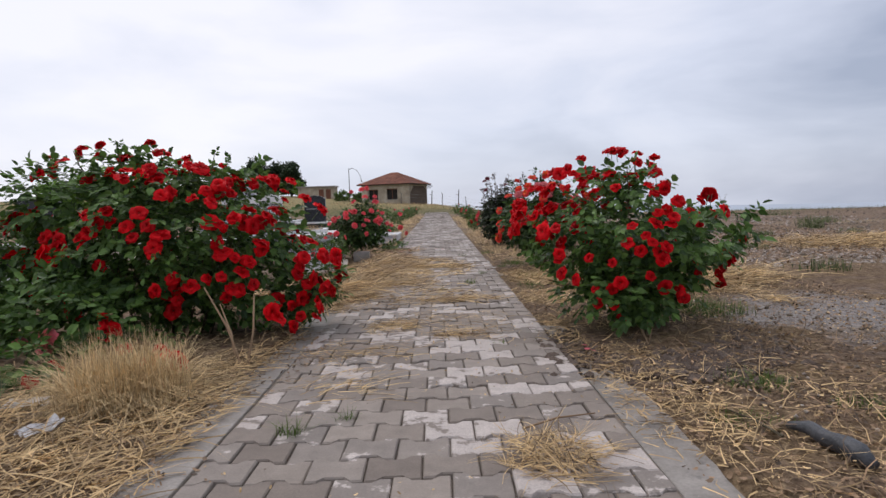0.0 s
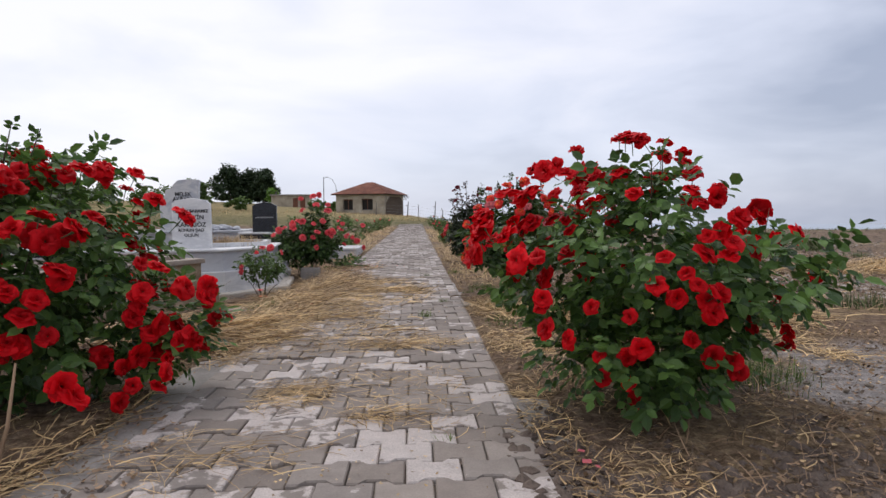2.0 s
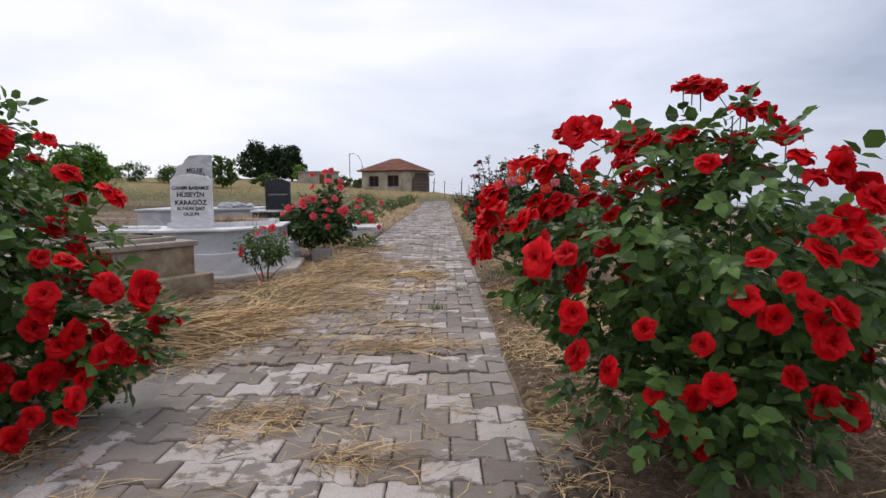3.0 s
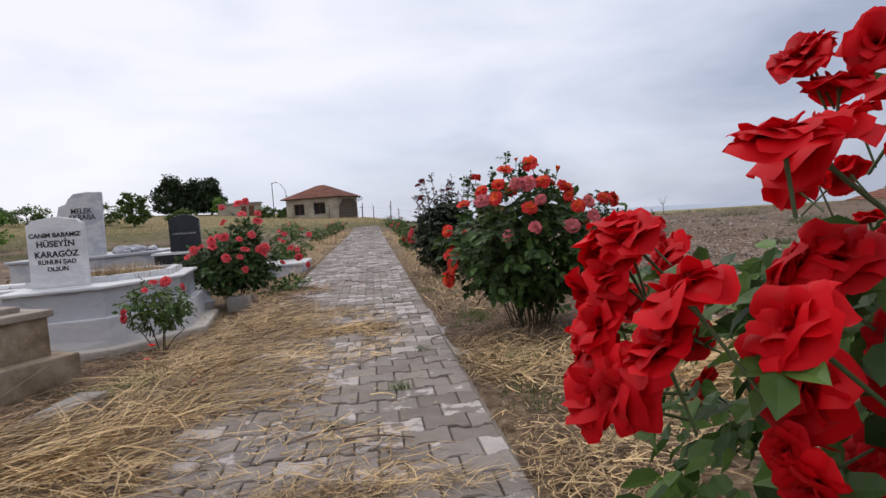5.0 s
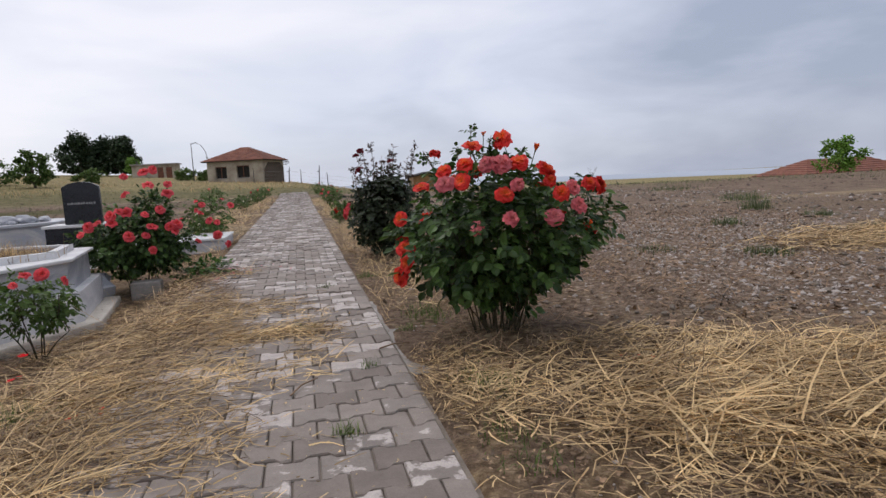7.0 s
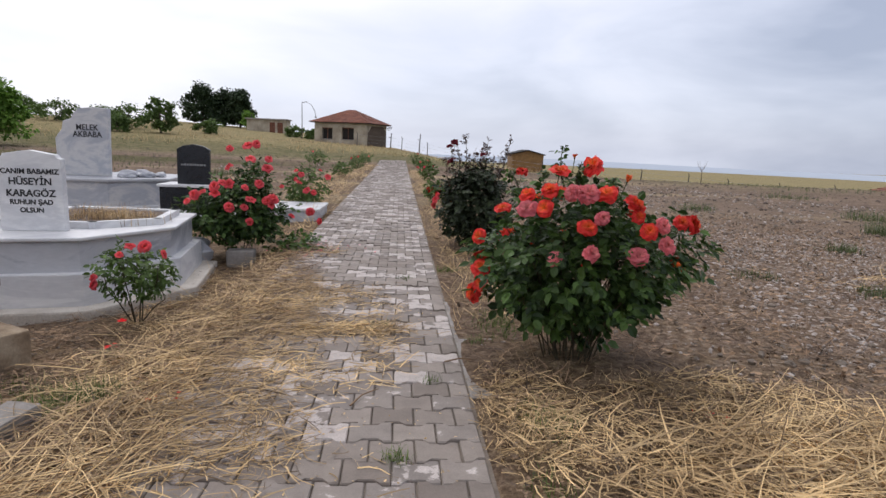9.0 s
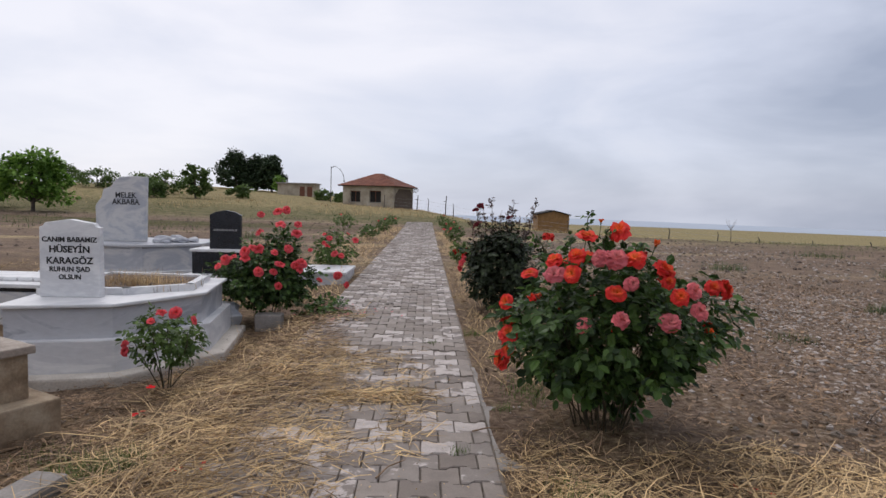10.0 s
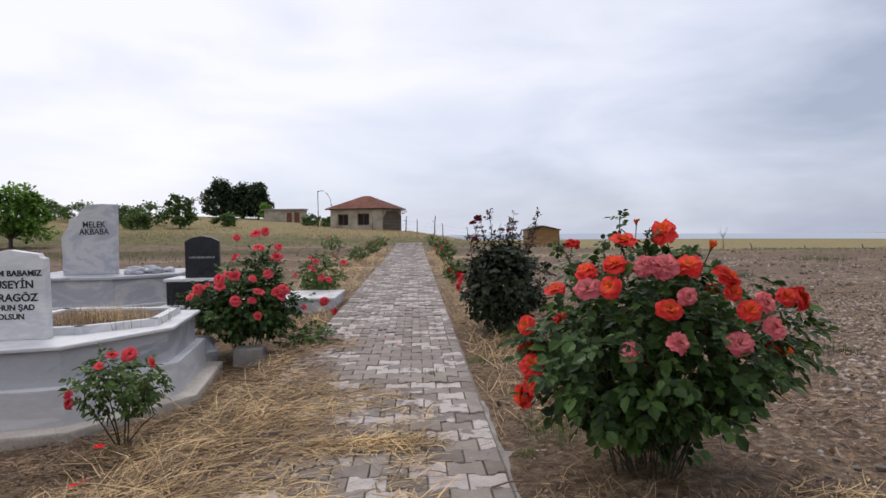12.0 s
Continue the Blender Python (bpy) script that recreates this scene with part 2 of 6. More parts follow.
def straw_material(name, dark, light):
    m, ns, ls, b = material(name)
    g = ns.new("ShaderNodeNewGeometry")
    r1 = ramp(ns, ls, g.outputs["Random Per Island"], [(0.0, dark), (0.6, light), (1.0, tuple(min(1, c * 1.35) for c in light))])
    tc = ns.new("ShaderNodeTexCoord")
    n1 = noise_tex(ns, ls, 1.9, 5, 0.65, tc.outputs["Object"])
    r2 = ramp(ns, ls, n1.outputs["Fac"], [(0.36, (0.48, 0.42, 0.36)), (0.62, (1.12, 1.1, 1.05))])
    ls.new(mixc(ns, ls, 0.8, r1.outputs["Color"], r2.outputs["Color"], "MULTIPLY"), b.inputs["Base Color"])
    b.inputs["Roughness"].default_value = 0.7
    return m


def paver_material(name, per_object):
    """Grey-brown concrete pavers; some bleached, some bleached along one edge only."""
    m, ns, ls, b = material(name)
    if per_object:
        rand = ns.new("ShaderNodeObjectInfo").outputs["Random"]
    else:
        rand = ns.new("ShaderNodeNewGeometry").outputs["Random Per Island"]
    geo = ns.new("ShaderNodeNewGeometry")
    n1 = noise_tex(ns, ls, 9.0, 4, 0.6, geo.outputs["Position"])
    n2 = noise_tex(ns, ls, 140.0, 3, 0.7, geo.outputs["Position"])
    n3 = noise_tex(ns, ls, 0.9, 3, 0.5, geo.outputs["Position"])
    base = ramp(ns, ls, rand, [(0.0, (0.20, 0.168, 0.145)), (0.4, (0.31, 0.270, 0.238)), (0.7, (0.235, 0.208, 0.19)), (1.0, (0.285, 0.24, 0.205))])
    pale = ramp(ns, ls, n2.outputs["Fac"], [(0.3, (0.45, 0.405, 0.38)), (0.7, (0.55, 0.50, 0.475))])
    ad = ns.new("ShaderNodeMath")
    ad.operation = "MULTIPLY_ADD"
    ad.inputs[1].default_value = 0.75
    ls.new(rand, ad.inputs[0])
    ls.new(n1.outputs["Fac"], ad.inputs[2])
    ad2 = ns.new("ShaderNodeMath")
    ad2.operation = "MULTIPLY_ADD"
    ad2.inputs[1].default_value = 0.25
    ls.new(n3.outputs["Fac"], ad2.inputs[0])
    ls.new(ad.outputs["Value"], ad2.inputs[2])
    worn = ramp(ns, ls, ad2.outputs["Value"], [(0.70, (0, 0, 0)), (0.78, (1, 1, 1))])
    worn.color_ramp.elements[0].position = 1.17 / 1.4
    worn.color_ramp.elements[1].position = 1.22 / 1.4
    sc = ns.new("ShaderNodeMath")
    sc.operation = "DIVIDE"
    sc.inputs[1].default_value = 1.4
    ls.new(ad2.outputs["Value"], sc.inputs[0])
    ls.new(sc.outputs["Value"], worn.inputs["Fac"])
    c = mixc(ns, ls, worn.outputs["Color"], base.outputs["Color"], pale.outputs["Color"])
    grain = ramp(ns, ls, n2.outputs["Fac"], [(0.3, (0.82, 0.82, 0.82)), (0.7, (1.1, 1.1, 1.1))])
    dust = ramp(ns, ls, n1.outputs["Fac"], [(0.3, (0.82, 0.8, 0.78)), (0.7, (1.08, 1.06, 1.03))])
    c = mixc(ns, ls, 0.8, c, grain.outputs["Color"], "MULTIPLY")
    c = mixc(ns, ls, 1.0, c, dust.outputs["Color"], "MULTIPLY")
    ls.new(c, b.inputs["Base Color"])
    b.inputs["Roughness"].default_value = 0.85
    bump(ns, ls, b, n2.outputs["Fac"], 0.5, 0.003)
    return m


def marble_material(name, light, vein, rough=0.35):
    m, ns, ls, b = material(name)
    tc = ns.new("ShaderNodeTexCoord")
    mp = ns.new("ShaderNodeMapping")
    mp.inputs["Scale"].default_value = (1.0, 1.0, 2.2)
    mp.inputs["Rotation"].default_value = (0.3, 0.5, 0.2)
    ls.new(tc.outputs["Object"], mp.inputs["Vector"])
    n1 = noise_tex(ns, ls, 1.1, 5, 0.6, mp.outputs["Vector"], 0.9)
    n2 = noise_tex(ns, ls, 18.0, 4, 0.6, mp.outputs["Vector"], 0.4)
    r1 = ramp(ns, ls, n1.outputs["Fac"], [(0.40, light), (0.475, vein), (0.505, vein), (0.56, light), (0.75, tuple(c * 0.82 for c in light))])
    r2 = ramp(ns, ls, n2.outputs["Fac"], [(0.3, (0.88, 0.88, 0.88)), (0.7, (1.05, 1.05, 1.05))])
    ls.new(mixc(ns, ls, 0.55, r1.outputs["Color"], r2.outputs["Color"], "MULTIPLY"), b.inputs["Base Color"])
    b.inputs["Roughness"].default_value = rough
    bump(ns, ls, b, n2.outputs["Fac"], 0.08, 0.002)
    return m


def ground_material():
    """Dry earth with straw-coloured litter, stony grey soil in the field, worn grass and bare strips farther off."""
    m, ns, ls, b = material("dry_ground")
    geo = ns.new("ShaderNodeNewGeometry")
    pos = geo.outputs["Position"]
    sep = ns.new("ShaderNodeSeparateXYZ")
    ls.new(pos, sep.inputs["Vector"])

    def soft(sock, a, c):
        mr = ns.new("ShaderNodeMapRange")
        mr.interpolation_type = "SMOOTHSTEP"
        mr.inputs["From Min"].default_value, mr.inputs["From Max"].default_value = a, c
        ls.new(sock, mr.inputs["Value"])
        return mr.outputs["Result"]

    def mul(a, c):
        q = ns.new("ShaderNodeMath")
        q.operation = "MULTIPLY"
        for s, v in zip(q.inputs, (a, c)):
            if isinstance(v, (int, float)):
                s.default_value = v
            else:
                ls.new(v, s)
        return q.outputs["Value"]

    wob = noise_tex(ns, ls, 0.5, 4, 0.6, pos)
    big = noise_tex(ns, ls, 0.22, 5, 0.6, pos)
    mid = noise_tex(ns, ls, 1.7, 5, 0.62, pos)
    fine = noise_tex(ns, ls, 16.0, 5, 0.68, pos)
    tiny = noise_tex(ns, ls, 90.0, 3, 0.7, pos)
    earth = ramp(ns, ls, fine.outputs["Fac"], [(0.3, (0.075, 0.05, 0.034)), (0.52, (0.19, 0.132, 0.092)), (0.75, (0.36, 0.27, 0.19))])
    straw = ramp(ns, ls, fine.outputs["Fac"], [(0.28, (0.075, 0.048, 0.03)), (0.5, (0.20, 0.138, 0.082)), (0.75, (0.43, 0.32, 0.19))])
    vor = node(ns, "ShaderNodeTexVoronoi", Scale=26.0, Randomness=1.0)
    ls.new(pos, vor.inputs["Vector"])
    vsep = ns.new("ShaderNodeSeparateColor")
    ls.new(vor.outputs["Color"], vsep.inputs["Color"])
    pebble = ramp(ns, ls, vsep.outputs["Red"], [(0.0, (0.12, 0.085, 0.063)), (0.45, (0.23, 0.168, 0.128)), (0.8, (0.31, 0.237, 0.188)), (0.96, (0.44, 0.37, 0.31))])
    soil_n = ramp(ns, ls, fine.outputs["Fac"], [(0.3, (0.6, 0.58, 0.56)), (0.7, (1.35, 1.33, 1.3))])
    stony_c = mixc(ns, ls, 0.9, pebble.outputs["Color"], soil_n.outputs["Color"], "MULTIPLY")
    litter = ramp(ns, ls, mid.outputs["Fac"], [(0.42, (0, 0, 0)), (0.58, (1, 1, 1))])
    c = mixc(ns, ls, litter.outputs["Color"], earth.outputs["Color"], straw.outputs["Color"])
    # stony field on the right, past the first bushes
    wx = ns.new("ShaderNodeMath")
    wx.operation = "MULTIPLY_ADD"
    wx.inputs[1].default_value = 2.6
    ls.new(wob.outputs["Fac"], wx.inputs[0])
    ls.new(sep.outputs["X"], wx.inputs[2])
    stone_mask = mul(soft(wx.outputs["Value"], 3.2, 4.2), soft(sep.outputs["Y"], 7.0, 9.0))
    patch = ramp(ns, ls, big.outputs["Fac"], [(0.38, (0.35, 0.35, 0.35)), (0.6, (1, 1, 1))])
    c = mixc(ns, ls, mul(stone_mask, patch.outputs["Color"]), c, stony_c)
    # a bare grey patch by the first bush on the right
    sub_ = ns.new("ShaderNodeVectorMath")
    sub_.operation = "SUBTRACT"
    ls.new(pos, sub_.inputs[0])
    sub_.inputs[1].default_value = (3.2, 5.1, 0)
    wv = ns.new("ShaderNodeVectorMath")
    wv.operation = "LENGTH"
    ls.new(sub_.outputs["Vector"], wv.inputs[0])
    wd = ns.new("ShaderNodeMath")
    wd.operation = "MULTIPLY_ADD"
    wd.inputs[1].default_value = 2.4
    ls.new(mid.outputs["Fac"], wd.inputs[0])
    ls.new(wv.outputs["Value"], wd.inputs[2])
    grey = ramp(ns, ls, fine.outputs["Fac"], [(0.3, (0.22, 0.195, 0.18)), (0.6, (0.37, 0.34, 0.32))])
    c = mixc(ns, ls, soft(wd.outputs["Value"], 2.4, 1.7), c, grey.outputs["Color"])
    # far field: bare brown strips, tan grass strips and green
    mp = ns.new("ShaderNodeMapping")
    mp.inputs["Scale"].default_value = (0.018, 0.16, 0.0)
    ls.new(pos, mp.inputs["Vector"])
    strip = noise_tex(ns, ls, 1.0, 4, 0.55, mp.outputs["Vector"], 0.3)
    field = ramp(ns, ls, strip.outputs["Fac"], [(0.30, (0.115, 0.105, 0.05)), (0.38, (0.20, 0.145, 0.105)), (0.54, (0.235, 0.172, 0.128)), (0.60, (0.38, 0.30, 0.18)), (0.65, (0.19, 0.15, 0.11)), (0.75, (0.14, 0.13, 0.06))])
    fieldt = mixc(ns, ls, 0.7, field.outputs["Color"], ramp(ns, ls, fine.outputs["Fac"], [(0.3, (0.6, 0.6, 0.6)), (0.7, (1.3, 1.3, 1.3))]).outputs["Color"], "MULTIPLY")
    c = mixc(ns, ls, soft(sep.outputs["Y"], 14.0, 20.0), c, fieldt)
    rough_ = ramp(ns, ls, mid.outputs["Fac"], [(0.35, (0.68, 0.68, 0.7)), (0.65, (1.3, 1.28, 1.22))])
    c = mixc(ns, ls, mul(soft(sep.outputs["Y"], 14.0, 20.0), 0.75), c, rough_.outputs["Color"], "MULTIPLY")
    green = ramp(ns, ls, mid.outputs["Fac"], [(0.35, (0.10, 0.10, 0.042)), (0.65, (0.235, 0.195, 0.105))])
    c = mixc(ns, ls, soft(sep.outputs["Y"], 38.0, 43.0), c, green.outputs["Color"])
    side_ = mul(mul(soft(sep.outputs["Y"], 25.0, 33.0), soft(sep.outputs["X"], 7.0, 17.0)), ramp(ns, ls, big.outputs["Fac"], [(0.4, (0.15, 0.15, 0.15)), (0.55, (0.9, 0.9, 0.9))]).outputs["Color"])
    c = mixc(ns, ls, side_, c, green.outputs["Color"])
    tan = ramp(ns, ls, mid.outputs["Fac"], [(0.3, (0.13, 0.13, 0.055)), (0.55, (0.31, 0.245, 0.125))])
    c = mixc(ns, ls, soft(sep.outputs["Y"], 48.0, 58.0), c, tan.outputs["Color"])
    grain = ramp(ns, ls, tiny.outputs["Fac"], [(0.3, (0.65, 0.65, 0.65)), (0.7, (1.25, 1.25, 1.25))])
    c = mixc(ns, ls, 0.8, c, grain.outputs["Color"], "MULTIPLY")
    ls.new(c, b.inputs["Base Color"])
    b.inputs["Roughness"].default_value = 0.95
    b.inputs["Specular IOR Level"].default_value = 0.1
    bump(ns, ls, b, fine.outputs["Fac"], 1.0, 0.06)
    return m


M_GROUND = ground_material()
M_PAVER = paver_material("paver_concrete", True)
M_PAVER_FAR = paver_material("paver_concrete_far", False)
M_CONCRETE = grainy("weathered_concrete", [(0.3, (0.20, 0.18, 0.16)), (0.7, (0.36, 0.33, 0.30))], 5, 70)
M_FOOTING = grainy("pale_cement", [(0.3, (0.46, 0.41, 0.35)), (0.7, (0.64, 0.59, 0.52))], 4, 60, 0.9, 0.5, 0.006)
M_BED = grainy("sand_bed", [(0.3, (0.14, 0.112, 0.088)), (0.7, (0.26, 0.215, 0.17))], 7, 90)
M_MARBLE = marble_material("white_grey_marble", (0.50, 0.505, 0.525), (0.33, 0.34, 0.37))
M_MARBLE_W = marble_material("pale_marble", (0.73, 0.725, 0.72), (0.60, 0.60, 0.61), 0.45)
M_MARBLE_G = marble_material("grey_veined_marble", (0.41, 0.42, 0.45), (0.55, 0.54, 0.53), 0.4)
M_BLACK = grainy("black_granite", [(0.3, (0.008, 0.009, 0.012)), (0.7, (0.018, 0.02, 0.025))], 12, 300, 0.22, 0.05, 0.001)
M_BROWN = grainy("stained_brown_stone", [(0.32, (0.17, 0.115, 0.07)), (0.48, (0.29, 0.215, 0.14)), (0.66, (0.42, 0.34, 0.24))], 5.5, 50, 0.9, 0.4, 0.006)
M_TRIM = grainy("brown_coping_stone", [(0.3, (0.26, 0.21, 0.17)), (0.7, (0.42, 0.36, 0.30))], 7, 60)
M_LETTER = grainy("black_engraving_paint", [(0.3, (0.012, 0.012, 0.014)), (0.7, (0.03, 0.03, 0.03))], 30, 200, 0.7, 0.05, 0.001)
M_LETTER_W = grainy("worn_grey_engraving", [(0.3, (0.18, 0.18, 0.18)), (0.7, (0.34, 0.34, 0.34))], 60, 200, 0.8, 0.05, 0.001)
M_SOIL = grainy("dark_soil", [(0.3, (0.085, 0.06, 0.047)), (0.7, (0.19, 0.145, 0.115))], 9, 60, 0.95, 0.8, 0.02)
M_STRAW = straw_material("dry_straw", (0.10, 0.06, 0.03), (0.66, 0.475, 0.245))
M_STRAW_G = straw_material("grey_dead_stems", (0.06, 0.04, 0.026), (0.34, 0.225, 0.135))
M_PALE_STRAW = straw_material("pale_dry_grass", (0.30, 0.21, 0.10), (0.68, 0.52, 0.29))
M_GRASS = leafy("green_grass", (0.06, 0.10, 0.025), (0.13, 0.19, 0.05), 0.6, 0.3)
M_WEED = leafy("dull_green_weed", (0.05, 0.075, 0.03), (0.12, 0.15, 0.06), 0.6, 0.2)
M_ROSE_LEAF = leafy("rose_leaf", (0.026, 0.062, 0.017), (0.11, 0.2, 0.05), 0.4, 0.34)
M_DEEP_LEAF = leafy("deep_rose_leaf", (0.016, 0.038, 0.011), (0.072, 0.132, 0.032), 0.42, 0.28)
M_LIGHT_LEAF = leafy("young_rose_leaf", (0.045, 0.085, 0.02), (0.11, 0.18, 0.045), 0.5, 0.3)
M_STEM = grainy("green_stem", [(0.3, (0.04, 0.07, 0.02)), (0.7, (0.09, 0.12, 0.04))], 20, 90, 0.6)
M_DARK_LEAF = leafy("dark_rose_leaf", (0.013, 0.02, 0.011), (0.035, 0.05, 0.022), 0.5, 0.15)
M_SHOOT = leafy("purple_young_shoot", (0.05, 0.022, 0.025), (0.09, 0.05, 0.04), 0.4, 0.2)
M_CANE = grainy("rose_cane", [(0.3, (0.035, 0.024, 0.014)), (0.7, (0.085, 0.07, 0.03))], 20, 90, 0.7)
M_RED = petal("red_petal", (0.80, 0.006, 0.012), (0.58, 0.003, 0.007))
M_ORANGE = petal("orange_red_petal", (0.90, 0.06, 0.05), (0.95, 0.26, 0.045))
M_FADED = petal("faded_pink_petal", (0.84, 0.2, 0.22), (0.88, 0.33, 0.29))
M_CORAL = petal("coral_petal", (0.90, 0.12, 0.14), (0.85, 0.09, 0.07))
M_CRIMSON = petal("dark_crimson_petal", (0.16, 0.006, 0.016), (0.1, 0.004, 0.01))
M_WHITE_P = petal("cream_petal", (0.75, 0.72, 0.6), (0.7, 0.6, 0.35))
M_BARK = grainy("tree_bark", [(0.3, (0.05, 0.04, 0.03)), (0.7, (0.13, 0.10, 0.08))], 6, 40)
M_TREE = leafy("ash_leaves", (0.065, 0.14, 0.022), (0.18, 0.32, 0.06), 0.6, 0.4)
M_SHRUB = leafy("shrub_leaves", (0.045, 0.085, 0.02), (0.12, 0.185, 0.055), 0.6, 0.3)
M_PINE = leafy("pine_needles", (0.014, 0.03, 0.013), (0.04, 0.066, 0.028), 0.6, 0.1)
M_TILE = grainy("red_roof_tile", [(0.3, (0.15, 0.055, 0.035)), (0.7, (0.28, 0.105, 0.065))], 1.4, 14, 0.85)
M_PLASTER = grainy("stained_plaster", [(0.28, (0.22, 0.18, 0.135)), (0.5, (0.40, 0.345, 0.265)), (0.72, (0.52, 0.46, 0.365))], 0.9, 9, 0.95)
M_MUD = grainy("bare_mud_brick", [(0.3, (0.065, 0.045, 0.032)), (0.7, (0.125, 0.09, 0.065))], 2.0, 12, 0.95)
M_DARK = grainy("dark_opening", [(0.3, (0.012, 0.011, 0.01)), (0.7, (0.03, 0.026, 0.022))], 3, 20, 0.9)
M_RUST = grainy("rusty_metal", [(0.3, (0.10, 0.035, 0.02)), (0.7, (0.20, 0.08, 0.045))], 4, 30, 0.8)
M_TIMBER = grainy("varnished_timber", [(0.3, (0.17, 0.085, 0.025)), (0.7, (0.29, 0.155, 0.05))], 3, 30, 0.6)
M_POST = grainy("dark_iron_post", [(0.3, (0.035, 0.03, 0.028)), (0.7, (0.08, 0.07, 0.06))], 6, 40, 0.7)
M_WIRE = grainy("galvanised_wire", [(0.3, (0.28, 0.28, 0.29)), (0.7, (0.4, 0.4, 0.42))], 10, 60, 0.5, 0.1, 0.001, metal=0.6)
M_STONE = grainy("pale_field_stone", [(0.3, (0.32, 0.275, 0.24)), (0.7, (0.56, 0.50, 0.45))], 4, 50, 0.9)
M_PAPER = grainy("white_paper", [(0.3, (0.62, 0.62, 0.64)), (0.7, (0.78, 0.78, 0.79))], 8, 60, 0.7)
M_PLASTIC = grainy("dirty_black_plastic", [(0.3, (0.02, 0.022, 0.026)), (0.7, (0.075, 0.08, 0.09))], 14, 70, 0.5, 0.5, 0.01)

# aerial haze put into the colour: blue-grey base plus a glow of its own
m, ns, ls, b = material("distant_haze_glow")
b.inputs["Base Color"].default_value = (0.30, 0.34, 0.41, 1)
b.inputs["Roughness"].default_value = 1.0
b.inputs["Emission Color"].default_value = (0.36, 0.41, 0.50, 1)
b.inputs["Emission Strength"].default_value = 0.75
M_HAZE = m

# ------------------------------------------------------------------ ground
def axis_steps(lo, hi, fine, limit, grow):
    a = list(np.arange(lo, hi, fine))
    step, v = fine, hi
    while v < limit:
        a.append(v)
        step *= grow
        v += step
    a.append(limit)
    step, v = fine * grow, lo - fine
    head = []
    while v > -limit:
        head.append(v)
        step *= grow
        v -= step
    head.append(-limit)
    return np.array(head[::-1] + a)


def build_ground():
    xs = axis_steps(-4.0, 4.5, 0.085, 2600, 1.12)
    ys = axis_steps(0.0, 16.0, 0.1, 2600, 1.09)
    gx, gy = np.meshgrid(xs, ys)
    gz = height(gx, gy)
    near = (gx > -9) & (gx < 14) & (gy > -3) & (gy < 30)
    for i, j in zip(*np.nonzero(near)):
        p = (gx[i, j], gy[i, j], 0)
        gz[i, j] += 0.022 * noise.noise((p[0] * 1.1, p[1] * 1.1, 3)) + 0.016 * noise.noise((p[0] * 4.3, p[1] * 4.3, 7))
    gz[near] -= 0.012
    # soil heaped round the rose bushes
    for bx, by, r, hgt in ((1.37, 4.7, 0.6, 0.05), (-1.5, 4.5, 0.7, 0.05), (1.6, 8.45, 0.5, 0.05), (1.35, 12.6, 0.5, 0.04), (-1.5, 12.3, 0.5, 0.04)):
        gz += hgt * np.exp(-((gx - bx) ** 2 + (gy - by) ** 2) / (r * r))
    bed = (np.abs(gx) < np.where(gy < np.where(gx < 0, 6.0, 5.0), 1.0, 0.79)) & (gy > -3.2) & (gy < 44.5)
    gz[bed] = np.minimum(gz[bed], height(gx[bed], gy[bed]) - 0.055)
    n, k = gx.shape
    v = np.stack([gx.ravel(), gy.ravel(), gz.ravel()], 1)
    idx = np.arange(n * k).reshape(n, k)
    f = np.stack([idx[:-1, :-1].ravel(), idx[:-1, 1:].ravel(), idx[1:, 1:].ravel(), idx[1:, :-1].ravel()], 1)
    me = mesh_arrays("ground", v, f, True)
    return tagged(part("ground", me, M_GROUND), "dry cemetery ground with straw litter, bare earth and stony soil", "ground", kind="structure")


build_ground()

# far plain round the whole horizon, an upright ring with its haze painted on
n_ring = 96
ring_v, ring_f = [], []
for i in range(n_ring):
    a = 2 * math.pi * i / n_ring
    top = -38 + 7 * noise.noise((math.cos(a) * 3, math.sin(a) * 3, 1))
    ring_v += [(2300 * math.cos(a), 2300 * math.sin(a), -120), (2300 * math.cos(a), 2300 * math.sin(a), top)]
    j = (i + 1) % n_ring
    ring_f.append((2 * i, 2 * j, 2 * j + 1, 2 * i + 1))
tagged(part("backdrop", mesh_arrays("backdrop", ring_v, ring_f), M_HAZE), "distant plain painted in glowing blue-grey haze under the overcast sky", "backdrop", kind="structure")


# ------------------------------------------------------------------ the graves
def letters(text, size, x, y, z, mat, parent, bold=1.0):
    """A line of engraved letters on an upright face that looks towards -y, centred on x."""
    cu = bpy.data.curves.new("lettering", "FONT")
    cu.body, cu.size, cu.align_x = text, size, "CENTER"
    cu.extrude, cu.offset = 0.0015, size * 0.018 * bold
    cu.resolution_u = 3
    tmp = new("lettering", cu)
    bpy.context.view_layer.update()
    me = bpy.data.meshes.new_from_object(tmp.evaluated_get(bpy.context.evaluated_depsgraph_get()))
    bpy.data.objects.remove(tmp)
    me.materials.clear()
    ob = part("inscription", me, mat, parent)
    ob.matrix_basis = pose(x, y, z, 90, 0, 0)
    return ob


